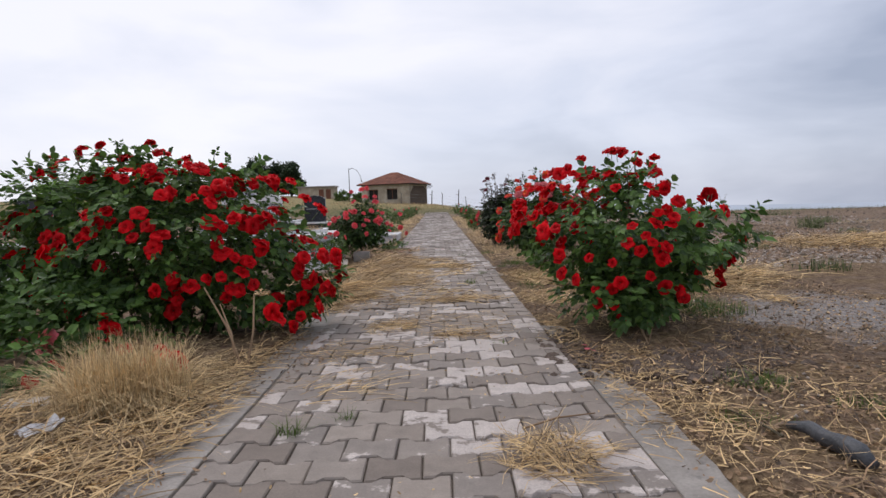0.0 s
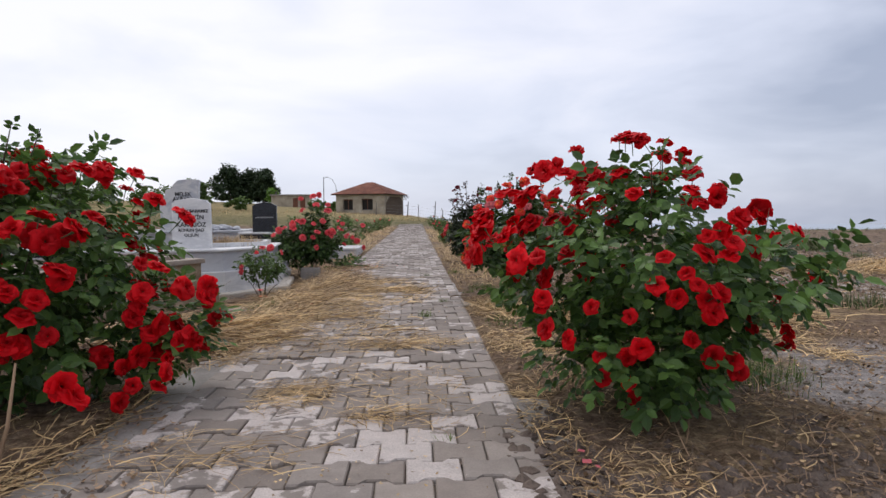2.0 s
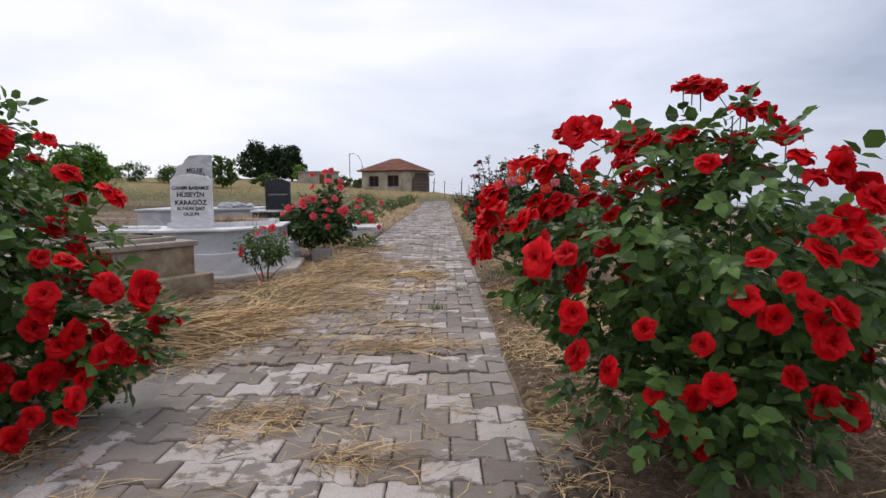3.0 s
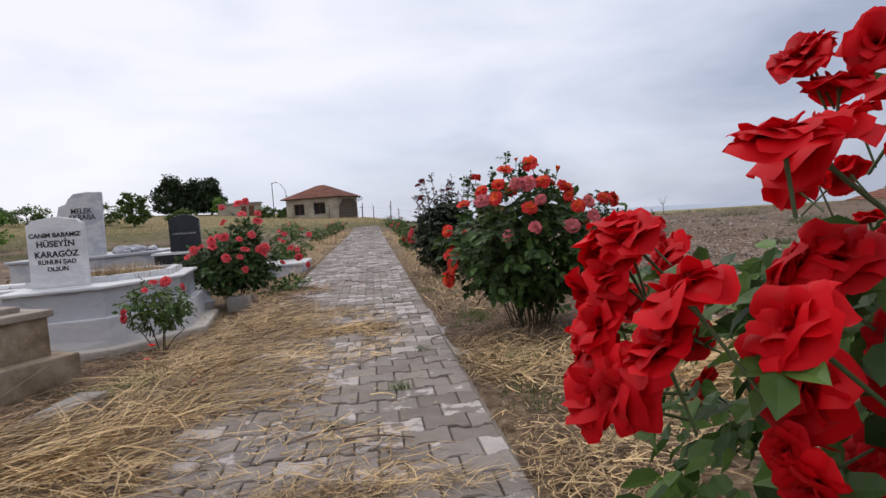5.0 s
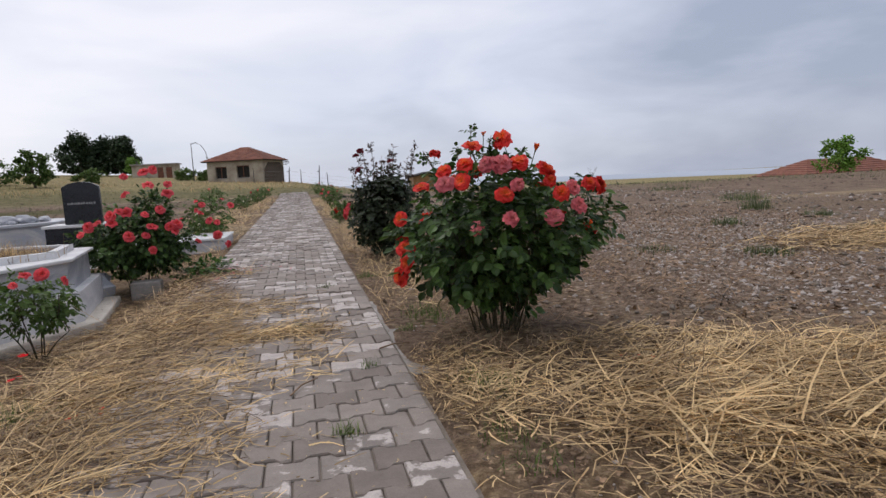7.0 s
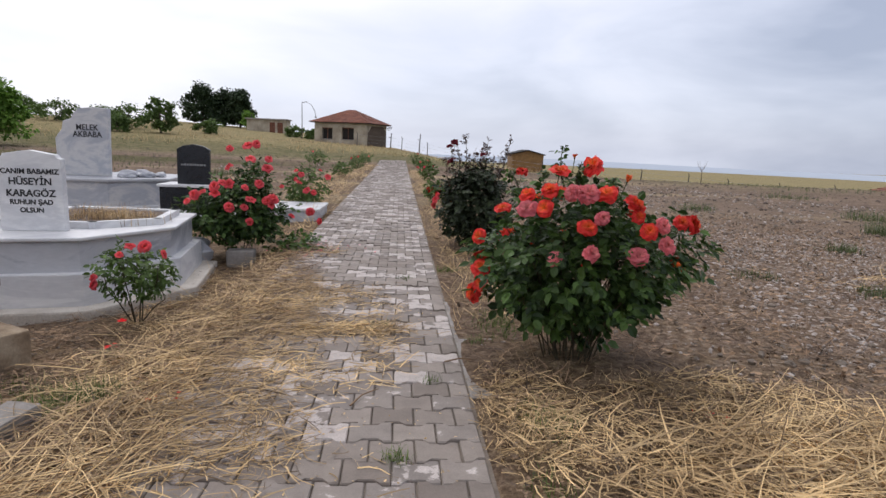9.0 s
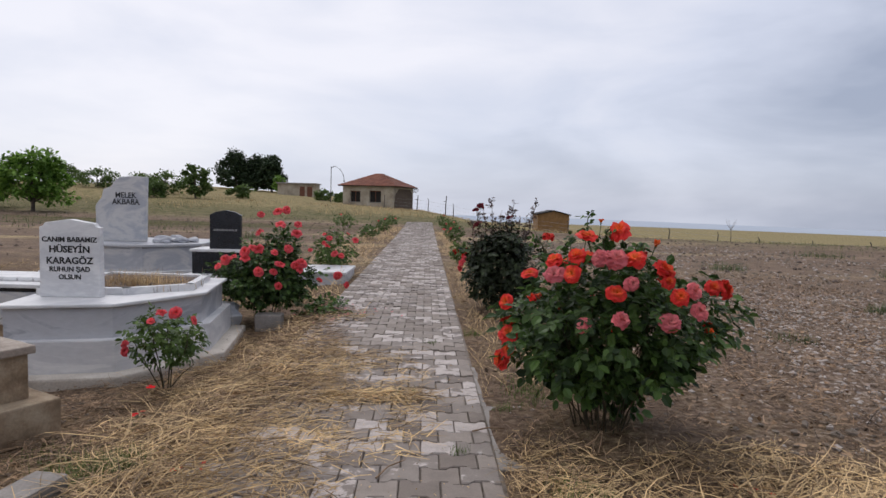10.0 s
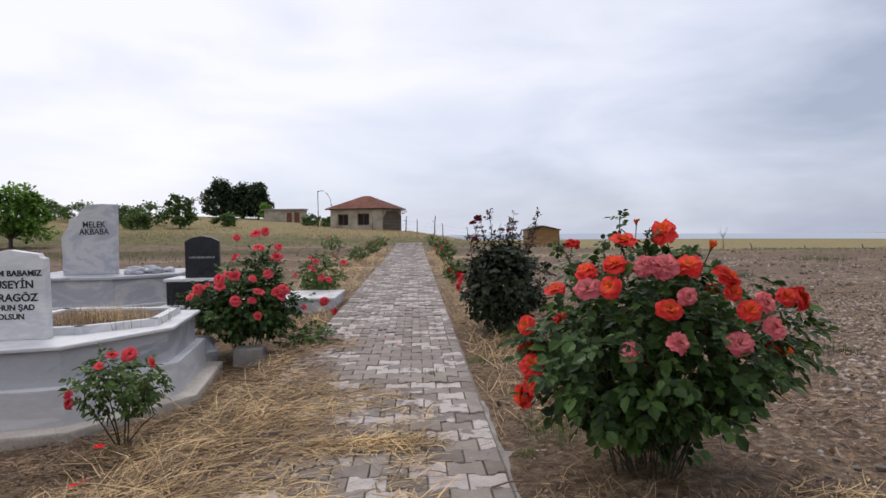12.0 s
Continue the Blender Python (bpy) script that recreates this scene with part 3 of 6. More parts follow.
def white_grave():
    g = tagged(empty("marble_grave", -2.4, 10.8, 0), "white-grey marble grave with angled sides and an engraved headstone", "grave")
    o = Vector((-2.4, 10.8))
    outline = [(-2.95, 9.78), (-2.13, 9.97), (-1.66, 10.72), (-1.8, 11.75), (-3.15, 11.85)]
    loc = [(x - o.x, y - o.y) for x, y in outline]
    pl = inset_outline(loc, -0.045)
    part("footing", prism(inset_outline(loc, -0.19), -0.4, -0.1, 0.02), M_FOOTING, g, "pale rough concrete footing")
    part("plinth", prism(pl, -0.3, 0.165, 0.008), M_MARBLE_W, g)
    part("body", prism(inset_outline(loc, 0.035), 0.16, 0.425, 0.004), M_MARBLE, g)
    part("cover_slab", prism(inset_outline(loc, -0.012), 0.425, 0.455, 0.011, 3), M_MARBLE_W, g)
    rim = bmesh.new()
    inner = inset_outline(loc, 0.17)
    far = [(-0.55, -0.42), (0.13, -0.33), (0.56, 0.02), (0.46, 0.72), (-0.58, 0.78)]
    for (ax, ay), (bx, by) in zip(far, far[1:] + far[:1]):
        d = Vector((bx - ax, by - ay, 0))
        u, w = d.normalized(), Vector((-d.y, d.x, 0)).normalized() * 0.035
        a, c = Vector((ax, ay, 0)) - u * 0.035, Vector((bx, by, 0)) + u * 0.035
        q = [a - w, c - w, c + w, a + w]
        lo = [rim.verts.new((p.x, p.y, 0.452)) for p in q]
        hi = [rim.verts.new((p.x, p.y, 0.515)) for p in q]
        rim.faces.new(hi)
        for i in range(4):
            rim.faces.new((lo[i], lo[(i + 1) % 4], hi[(i + 1) % 4], hi[i]))
    bmesh.ops.recalc_face_normals(rim, faces=rim.faces)
    part("planter_rim", rim, M_MARBLE_W, g)
    part("soil", prism([(x * 0.97, y * 0.97) for x, y in far], 0.45, 0.495), M_SOIL, g, "dry soil bed")
    # headstone with sloping shoulders
    hs = part("headstone", slab_upright([(-0.25, 0.0), (0.25, 0.0), (0.244, 0.6), (0.215, 0.608), (0.2, 0.635), (0.0, 0.668), (-0.2, 0.635), (-0.215, 0.608), (-0.244, 0.6)], -0.04, 0.04, 0.006), M_MARBLE_W, g)
    hs.matrix_basis = pose(-2.632 - o.x, 10.28 - o.y, 0.456, 0, 0, 3)
    for text, size, zz in (("CANIM BABAMIZ", 0.058, 0.475), ("HÜSEYİN", 0.078, 0.385), ("KARAGÖZ", 0.078, 0.288), ("RUHUN ŞAD", 0.056, 0.222), ("OLSUN", 0.056, 0.155)):
        letters(text, size * 1.02, 0, -0.0425, zz, M_LETTER, hs, 1.35)
    return g


def broken_grave():
    g = tagged(empty("marble_grave", -4.55, 15.7, 0), "grey veined marble grave with a jagged broken-edged headstone", "grave")
    o = Vector((-4.55, 15.7))
    outline = [(-5.6, 14.72), (-4.1, 14.76), (-3.38, 15.32), (-3.42, 16.5), (-5.7, 16.5)]
    loc = [(x - o.x, y - o.y) for x, y in outline]
    part("plinth", prism(inset_outline(loc, -0.07), -0.3, 0.13, 0.01), M_MARBLE_W, g)
    part("body", prism(inset_outline(loc, 0.03), 0.125, 0.52, 0.006), M_MARBLE_G, g)
    part("cover_slab", prism(inset_outline(loc, -0.015), 0.52, 0.565, 0.012, 3), M_MARBLE, g)
    hs = part("headstone", slab_upright([(-0.43, 0.0), (0.42, 0.0), (0.43, 0.55), (0.445, 1.04), (0.2, 1.05), (-0.02, 1.03), (-0.12, 0.95), (-0.17, 0.87), (-0.30, 0.83), (-0.33, 0.70), (-0.40, 0.62), (-0.44, 0.56), (-0.43, 0.3)], -0.06, 0.06, 0.012), M_MARBLE_G, g, "grey marble headstone broken along one shoulder")
    hs.matrix_basis = pose(-4.73 - o.x, 15.42 - o.y, 0.563, 0, 0, 3) @ Matrix.Diagonal((0.93, 1, 1.05, 1))
    letters("MELEK", 0.125, 0.09, -0.0625, 0.70, M_LETTER, hs, 1.0)
    letters("AKBABA", 0.125, 0.09, -0.0625, 0.595, M_LETTER, hs, 1.0)
    return g


def rock_mesh(name, r, squash, seed, sub=1):
    bm = bmesh.new()
    bmesh.ops.create_icosphere(bm, subdivisions=sub, radius=1.0)
    for v in bm.verts:
        k = 1 + 0.45 * noise.noise(v.co * 1.3 + Vector((seed * 3.7, seed, 0)))
        v.co = Vector((v.co.x * k * r, v.co.y * k * r * 0.8, v.co.z * k * r * squash))
    me = bpy.data.meshes.new(name)
    bm.to_mesh(me)
    bm.free()
    return me


def black_grave(x, y, z0, rz, w=0.49, label=""):
    """Black granite headstone on a black pedestal with a white marble cover."""
    g = tagged(empty("granite_grave", x, y, 0, rz), label or "black granite headstone on a black block with white marble slab", "grave")
    part("lower_step", prism([(-0.62, -0.42), (0.55, -0.42), (0.55, 0.5), (-0.62, 0.5)], -0.3, 0.07, 0.008), M_MARBLE_W, g)
    part("upper_step", prism([(-0.54, -0.30), (0.47, -0.30), (0.47, 0.45), (-0.54, 0.45)], 0.07, 0.16, 0.008), M_MARBLE_W, g)
    part("block", prism([(-0.47, -0.17), (0.29, -0.17), (0.29, 0.35), (-0.47, 0.35)], 0.155, 0.50, 0.006), M_BLACK, g)
    part("cover_slab", prism([(-0.5, -0.2), (0.32, -0.2), (0.32, 0.38), (-0.5, 0.38)], 0.50, 0.54, 0.01, 3), M_MARBLE_W, g)
    h = w / 2
    hs = part("headstone", slab_upright([(-h, 0), (h, 0), (h, 0.535), (h * 0.62, 0.585), (h * 0.3, 0.60), (0, 0.612), (-h * 0.3, 0.60), (-h * 0.62, 0.585), (-h, 0.535)], -0.035, 0.035, 0.006), M_BLACK, g, "polished black granite headstone")
    hs.matrix_basis = pose(0, 0, 0.538)
    # the name is worn to a row of strokes
    r = random.Random(4)
    xx = -h * 0.75
    while xx < h * 0.75:
        ww = r.uniform(0.012, 0.026)
        bm = bmesh.new()
        box(bm, xx, xx + ww, -0.0385, -0.0355, 0.285, 0.285 + r.uniform(0.026, 0.034))
        part("inscription", bm, M_LETTER_W, hs)
        xx += ww + r.uniform(0.006, 0.016)
    return g


def brown_grave():
    """A rendered brown stone grave, set askew to the path."""
    g = tagged(empty("stone_grave", -1.9, 8.66, 0, -31), "brown stained stone grave with pale coping and stepped base", "grave")
    part("base_step", prism([(-1.05, -2.2), (0.12, -2.2), (0.12, 0.05), (-1.05, 0.05)], -0.12, 0.115, 0.012), M_BROWN, g)
    part("body", prism([(-0.95, -2.1), (-0.02, -2.1), (-0.02, -0.06), (-0.95, -0.06)], 0.11, 0.385, 0.008), M_BROWN, g)
    part("coping", prism([(-0.98, -2.13), (0.012, -2.13), (0.012, -0.03), (-0.98, -0.03)], 0.385, 0.435, 0.01), M_TRIM, g, "pale brown coping stone")
    part("inner_step", prism([(-0.86, -2.0), (-0.14, -2.0), (-0.14, -0.16), (-0.86, -0.16)], 0.43, 0.475, 0.01), M_TRIM, g)
    part("soil", prism([(-0.78, -1.9), (-0.22, -1.9), (-0.22, -0.26), (-0.78, -0.26)], 0.47, 0.485), M_SOIL, g, "dry soil bed")
    return g


def low_grave():
    g = tagged(empty("marble_grave", -4.9, 12.0, 0), "low grey marble grave with ribbed white edging and dark band", "grave")
    part("body", prism([(-1.4, -0.3), (1.12, -0.3), (1.12, 0.75), (-1.4, 0.75)], -0.3, 0.25, 0.006), M_MARBLE_G, g)
    part("dark_band", prism([(-1.36, -0.26), (1.08, -0.26), (1.08, 0.71), (-1.36, 0.71)], 0.25, 0.30), M_BLACK, g)
    part("cover_slab", prism([(-1.44, -0.34), (1.16, -0.34), (1.16, 0.79), (-1.44, 0.79)], 0.30, 0.345, 0.01), M_MARBLE_W, g)
    for i in range(14):
        bm = bmesh.new()
        x0 = -1.36 + i * 0.175
        box(bm, x0, x0 + 0.165, -0.12, -0.02, 0.343, 0.395, 0.02)
        part("edging_stone", bm, M_MARBLE_W, g)
    return g


white_grave()
broken_grave()
for i, (x, y, r) in enumerate(((-3.98, 15.25, 0.16), (-3.74, 15.4, 0.12), (-3.86, 15.5, 0.15), (-4.12, 15.35, 0.1), (-3.6, 15.6, 0.1), (-3.9, 15.15, 0.07))):
    ob = tagged(part("rubble_stone", rock_mesh("rubble_stone", r, 0.55, i + 2, 2), M_MARBLE), "broken grey marble lump lying on the grave slab", "stone", "rubble on the grave")
    ob.matrix_basis = pose(x, y, 0.565 + r * 0.3, 0, 0, 37 * i)
black_grave(-2.75, 14.67, 0, 0)
black_grave(-5.1, 8.55, 0.1, 6, 0.55, "black granite headstone on a dark block behind the red rose bushes")
brown_grave()
low_grave()
g = tagged(empty("marble_kerb", -1.4, 15.3, 0), "white marble grave kerb at the path side", "kerb")
part("body", prism([(-0.75, -0.4), (0.5, -0.35), (0.52, 0.75), (-0.75, 0.75)], -0.3, 0.14, 0.012), M_MARBLE, g)
part("cover_slab", prism([(-0.77, -0.42), (0.52, -0.37), (0.54, 0.77), (-0.77, 0.77)], 0.14, 0.18, 0.012), M_MARBLE_W, g)

# rough marble block beside the white grave
ob = tagged(part("marble_block", rock_mesh("marble_block", 0.2, 0.8, 11, 2), M_MARBLE), "rough lump of grey marble beside the grave", "stone")
ob.matrix_basis = pose(-1.9, 12.0, 0.0)

# concrete block by the coral rose
ob = tagged(part("concrete_block", prism([(-0.15, -0.09), (0.15, -0.075), (0.15, 0.09), (-0.15, 0.08)], -0.28, 0.03, 0.018), M_CONCRETE), "weathered grey concrete block at the path edge", "block")
ob.matrix_basis = pose(-1.37, 11.95, 0.0, 2, 0, 2)


# ------------------------------------------------------------------ roses
def flower_mesh(name, mat, seed, rings, radius):
    """A rose: rings of cupped petals, from a wide outer ring to a tight heart."""
    r = random.Random(seed)
    vs, fs = [], []
    across = (-1.0, -0.72, -0.38, 0.0, 0.38, 0.72, 1.0)
    for count, reach, tilt, width in rings:
        off = r.uniform(0, 6.28)
        for k in range(count):
            a = off + 2 * math.pi * (k + r.uniform(-0.22, 0.22)) / count
            ca, sa = math.cos(a), math.sin(a)
            tl = tilt + r.uniform(-0.24, 0.24)
            size = reach * radius * r.uniform(0.85, 1.12)
            ph = r.uniform(0, 6.28)
            b0 = len(vs)
            for i in range(5):
                s = i / 4.0
                for t in across:
                    # the outer edge is rounded, and rolls back a little
                    long = size * s * (1 - 0.2 * t * t * s - 0.07 * s * (t == 0)) * (1 + 0.025 * r.uniform(-1, 1))
                    bend = tl + 0.55 * (1 - s) - 0.5 * max(0.0, s - 0.6)
                    rad = 0.10 * radius + long * math.cos(bend)
                    zz = long * math.sin(bend) - 0.25 * radius * (reach - 0.4)
                    ww = width * radius * (0.30 + 0.85 * math.sin(1.9 * (0.12 + 0.72 * s))) * t
                    ruffle = 0.15 * radius * s * s * math.sin(2.9 * t + ph) + r.uniform(-0.008, 0.008) * radius * s
                    rad -= abs(t) ** 2 * 0.16 * radius * s * math.sin(max(0.2, bend))
                    zz += ruffle + t * t * 0.10 * radius * s
                    vs.append((ca * rad - sa * ww, sa * rad + ca * ww, zz))
            for i in range(4):
                for j in range(6):
                    q = b0 + i * 7 + j
                    fs.append((q, q + 1, q + 8, q + 7))
    # stalk behind the flower
    b0, petals = len(vs), len(fs)
    bx, by = r.uniform(-0.02, 0.02), r.uniform(-0.02, 0.02)
    for i, (zz, rr_) in enumerate(((-0.12 * radius, 0.006), (-0.5 * radius, 0.0026), (-0.055, 0.0024), (-0.1, 0.0022))):
        for k in range(5):
            a = 2 * math.pi * k / 5
            vs.append((bx * i * i / 9 + rr_ * math.cos(a), by * i * i / 9 + rr_ * math.sin(a), zz))
    for i in range(3):
        for k in range(5):
            fs.append((b0 + i * 5 + k, b0 + i * 5 + (k + 1) % 5, b0 + i * 5 + 5 + (k + 1) % 5, b0 + i * 5 + 5 + k))
    me = mesh_arrays(name, vs, fs, True)
    me.materials.append(mat)
    me.materials.append(M_STEM)
    for i in range(petals, len(fs)):
        me.polygons[i].material_index = 1
    return me


OPEN = ((5, 1.05, 0.0, 0.74), (5, 0.92, 0.22, 0.66), (5, 0.7, 0.5, 0.52), (4, 0.42, 0.9, 0.34))
FULL = ((8, 1.0, 0.0, 0.5), (8, 0.96, 0.28, 0.48), (7, 0.88, 0.55, 0.44), (7, 0.72, 0.82, 0.4), (6, 0.55, 1.02, 0.34), (5, 0.36, 1.2, 0.26))
CUP = ((5, 1.0, 0.35, 0.7), (5, 0.85, 0.65, 0.58), (4, 0.64, 0.95, 0.46), (4, 0.42, 1.2, 0.32))
BUD = ((4, 0.75, 1.2, 0.4), (3, 0.7, 1.35, 0.3))
FLOWERS = {
    "red": [flower_mesh("rose_flower", M_RED, s, k, 0.046) for s, k in ((1, OPEN), (2, CUP), (3, CUP), (4, OPEN), (21, CUP), (22, OPEN))],
    "orange": [flower_mesh("rose_flower", M_ORANGE, s, k, 0.05) for s, k in ((5, FULL), (6, FULL), (7, CUP))],
    "faded": [flower_mesh("rose_flower", M_FADED, s, FULL, 0.047) for s in (8, 9)],
    "coral": [flower_mesh("rose_flower", M_CORAL, s, k, 0.05) for s, k in ((10, FULL), (11, CUP))],
    "crimson": [flower_mesh("rose_flower", M_CRIMSON, s, CUP, 0.045) for s in (12, 13)],
    "cream": [flower_mesh("rose_flower", M_WHITE_P, 14, OPEN, 0.03)],
    "redbud": [flower_mesh("rose_bud", M_RED, 15, BUD, 0.03)],
    "orangebud": [flower_mesh("rose_bud", M_ORANGE, 16, BUD, 0.03)],
}


def facing(direction):
    return Vector(direction).to_track_quat("Z", "Y").to_matrix().to_4x4()


def rose_bush(name, cx, cy, ground_z, radii, zc, n_leaf, label, r, leaf_mat=None, shoots=(), shoot_mat=None, leaf=0.05, lobes=0.22, base_r=0.12, canes=14, skirt=0.3, thin=0.0, flare=0.75, low=0.06, back=9.0, group="rose bushes along the path"):
    """A rose bush: canes from a tight foot, spreading into an uneven dome of compound leaves."""
    leaf_mat = leaf_mat or M_ROSE_LEAF
    bush = tagged(empty(name, cx, cy, ground_z), label, "rose bush", group)
    seed = r.integers(0, 1000)

    def shape(d):
        """How far the crown reaches in the direction d."""
        k = 1 + lobes * noise.noise(Vector(d) * 2.1 + Vector((seed, 0, 0))) + lobes * 0.5 * noise.noise(Vector(d) * 5.0 + Vector((0, seed, 0)))
        return k

    d = norm_rows(r.normal(0, 1, (n_leaf, 3)))
    d[:, 2] = np.where((d[:, 2] < -0.8) & (r.random(n_leaf) < 0.5), -d[:, 2], d[:, 2])
    rad = 1 - 0.58 * r.random(n_leaf) ** 1.5
    k = np.array([shape(x) for x in d])
    p = d * np.array(radii)[None] * (rad * k)[:, None]
    p[:, 2] += zc
    # narrower towards the foot
    f = skirt + (1 - skirt) * smooth01(0.0, zc * flare, p[:, 2])
    p[:, 0] *= f
    p[:, 1] *= f
    keep = p[:, 2] > low + 0.1 * r.random(n_leaf) * (low > 0.1)
    # lower on the far side by the path
    keep &= (p[:, 2] < back) | (p[:, 1] < 0.22) | (p[:, 0] > 0.35)
    keep &= (p[:, 2] < back + 0.04) | (p[:, 0] < 0.05)
    keep &= (p[:, 2] < back + 0.1) | (p[:, 1] < -0.12) | (p[:, 0] > -0.25)
    if thin > 0:
        g = np.array([noise.noise(Vector(q) * 4.0 + Vector((seed, 5, 0))) for q in p])
        keep &= g > -0.55 + thin
    p, d = p[keep], d[keep]
    n = len(p)
    up = d * 0.6 + np.array([0, 0, 0.75]) + r.normal(0, 0.35, (n, 3))
    ax = d * np.array([1, 1, 0.3]) + r.normal(0, 0.55, (n, 3)) - np.array([0, 0, 0.25])
    me = compound_leaves("foliage", p, ax, up, leaf * r.uniform(0.65, 1.15, n), r)
    fo = part("foliage", me, leaf_mat, bush)
    fo["kind"] = "stuff"
    for i in range(canes):
        a = 2 * math.pi * (i + r.uniform(-0.3, 0.3)) / canes
        reach = r.uniform(0.35, 0.85)
        top = Vector((math.cos(a) * radii[0] * reach, math.sin(a) * radii[1] * reach, zc + radii[2] * r.uniform(0.0, 0.75)))
        foot = Vector((math.cos(a) * base_r * r.uniform(0.3, 1), math.sin(a) * base_r * r.uniform(0.3, 1), -0.05))
        mid = foot.lerp(top, 0.5) + Vector((0, 0, 0.04)) + Vector(r.normal(0, 0.04, 3))
        bm = bmesh.new()
        tube(bm, [foot, foot.lerp(mid, 0.5) + Vector((0, 0, 0.02)), mid, mid.lerp(top, 0.5) + Vector(r.normal(0, 0.02, 3)), top], [0.0055, 0.0045, 0.004, 0.003, 0.0015], 5)
        part("cane", bm, M_CANE, bush)
    for sx, sy, sz, hh in shoots:
        bm = bmesh.new()
        foot, tip = Vector((sx * 0.8, sy * 0.8, sz - hh)), Vector((sx, sy, sz))
        tube(bm, [foot, foot.lerp(tip, 0.5) + Vector(r.normal(0, 0.012, 3)), tip], [0.006, 0.004, 0.002], 5)
        shoot = part("shoot", bm, M_CANE, bush)
        m_ = 12 if shoot_mat is None else 22
        t = r.random(m_)
        o = np.array(foot)[None] + t[:, None] * np.array(tip - foot)[None]
        dirs = r.normal(0, 1, (m_, 3)) * np.array([1, 1, 0.5]) + np.array([0, 0, 0.7])
        lf = part("shoot_leaves", compound_leaves("shoot_leaves", o, dirs, dirs * 0.3 + r.normal(0, 0.6, (m_, 3)) + np.array([0, 0, 1.0]), leaf * 0.6 * r.uniform(0.6, 1.1, m_), r), shoot_mat or leaf_mat, shoot)
        lf["kind"] = "stuff"
        lf.parent = shoot
    return bush


def bloom(bush, x, y, z, kind, r, size=1.0, lean=None):
    """A flower on the bush at a world place, looking outwards and up, with a stalk behind it."""
    c = bush.matrix_basis.translation
    loc = Vector((x, y, z)) - c
    out = Vector((loc.x, loc.y, max(0.1, (loc.z - 0.45)) * 0.9))
    out = out.normalized() + Vector((0, 0, 0.35)) + Vector(r.normal(0, 0.42, 3))
    if lean is not None:
        out += Vector(lean)
    me = FLOWERS[kind][int(r.integers(0, len(FLOWERS[kind])))]
    ob = part("bud" if "bud" in kind else "flower", me, None, bush)
    s = size * r.uniform(0.75, 1.2)
    ob.matrix_basis = Matrix.Translation(loc) @ facing(out) @ Matrix.Rotation(r.uniform(0, 6.28), 4, "Z") @ Matrix.Diagonal((s * r.uniform(0.85, 1.15), s * r.uniform(0.85, 1.1), s * r.uniform(0.8, 1.35), 1))
    return ob


def scatter_blooms(bush, n, radii, zc, kind, r, zmin=0.25, back=None, cluster=2):
    """Flowers on the sides of the bush that the named ones leave bare."""
    c = bush.matrix_basis.translation
    i = 0
    while i < n:
        d = Vector(r.normal(0, 1, 3)).normalized()
        if d.z < -0.3 or (back is not None and d.dot(Vector(back)) < 0.1):
            continue
        p = Vector((d.x * radii[0], d.y * radii[1], zc + d.z * radii[2]))
        if p.z < zmin:
            continue
        for _ in range(int(r.integers(1, cluster + 1))):
            q = p + Vector(r.normal(0, 0.05, 3))
            bloom(bush, c.x + q.x, c.y + q.y, c.z + q.z, kind, r)
            i += 1


rr = np.random.default_rng(21)
# red bush on the right of the path
RED_A = [(1.23, 4.60, 1.22), (1.32, 4.65, 1.21), (1.41, 4.62, 1.20), (1.41, 4.66, 1.15), (1.23, 4.66, 1.07), (1.35, 4.57, 1.04), (1.20, 4.40, 0.97), (1.52, 4.69, 1.11), (1.52, 4.60, 1.07), (1.35, 4.22, 0.98), (1.43, 4.20, 0.95), (1.37, 4.19, 0.93), (1.16, 4.89, 1.10), (1.27, 4.87, 0.86), (0.91, 4.73, 0.74), (0.80, 4.75, 0.71), (0.93, 4.75, 0.61), (1.11, 4.77, 0.61), (1.03, 4.75, 0.72), (0.87, 4.77, 0.85), (1.02, 4.67, 0.82), (1.08, 4.72, 0.90), (1.09, 4.77, 0.97), (0.96, 4.74, 0.98), (0.84, 4.77, 0.98), (0.74, 4.68, 0.99), (0.99, 4.84, 1.11), (1.03, 4.81, 1.08), (1.12, 4.86, 1.10), (1.15, 4.73, 1.06), (0.74, 4.67, 0.80), (0.77, 4.69, 0.63), (0.92, 4.82, 1.06), (1.11, 4.90, 1.05), (1.14, 4.75, 0.70)]
RED_B = [(1.22, 4.15, 0.74), (1.20, 4.16, 0.64), (1.34, 4.14, 0.64), (1.42, 4.15, 0.61), (1.41, 4.16, 0.54), (0.99, 4.25, 0.55), (1.12, 4.21, 0.52), (1.18, 4.26, 0.39), (1.35, 4.21, 0.43), (1.46, 4.27, 0.35), (1.56, 4.32, 0.31), (1.27, 4.55, 0.10), (1.81, 4.61, 0.38), (1.78, 4.63, 0.49), (1.47, 4.15, 0.79), (1.81, 4.60, 0.78), (1.45, 4.15, 0.74), (1.83, 4.64, 0.70), (1.73, 4.55, 0.75), (1.91, 4.62, 0.78), (1.97, 4.56, 0.80), (1.84, 4.64, 0.87), (1.50, 4.18, 0.88), (1.36, 4.14, 0.75), (0.83, 4.36, 0.57), (0.93, 4.38, 0.40), (1.05, 4.35, 0.34), (1.15, 4.31, 0.34), (1.99, 4.63, 0.32), (1.90, 4.51, 0.39), (1.43, 4.16, 0.83)]
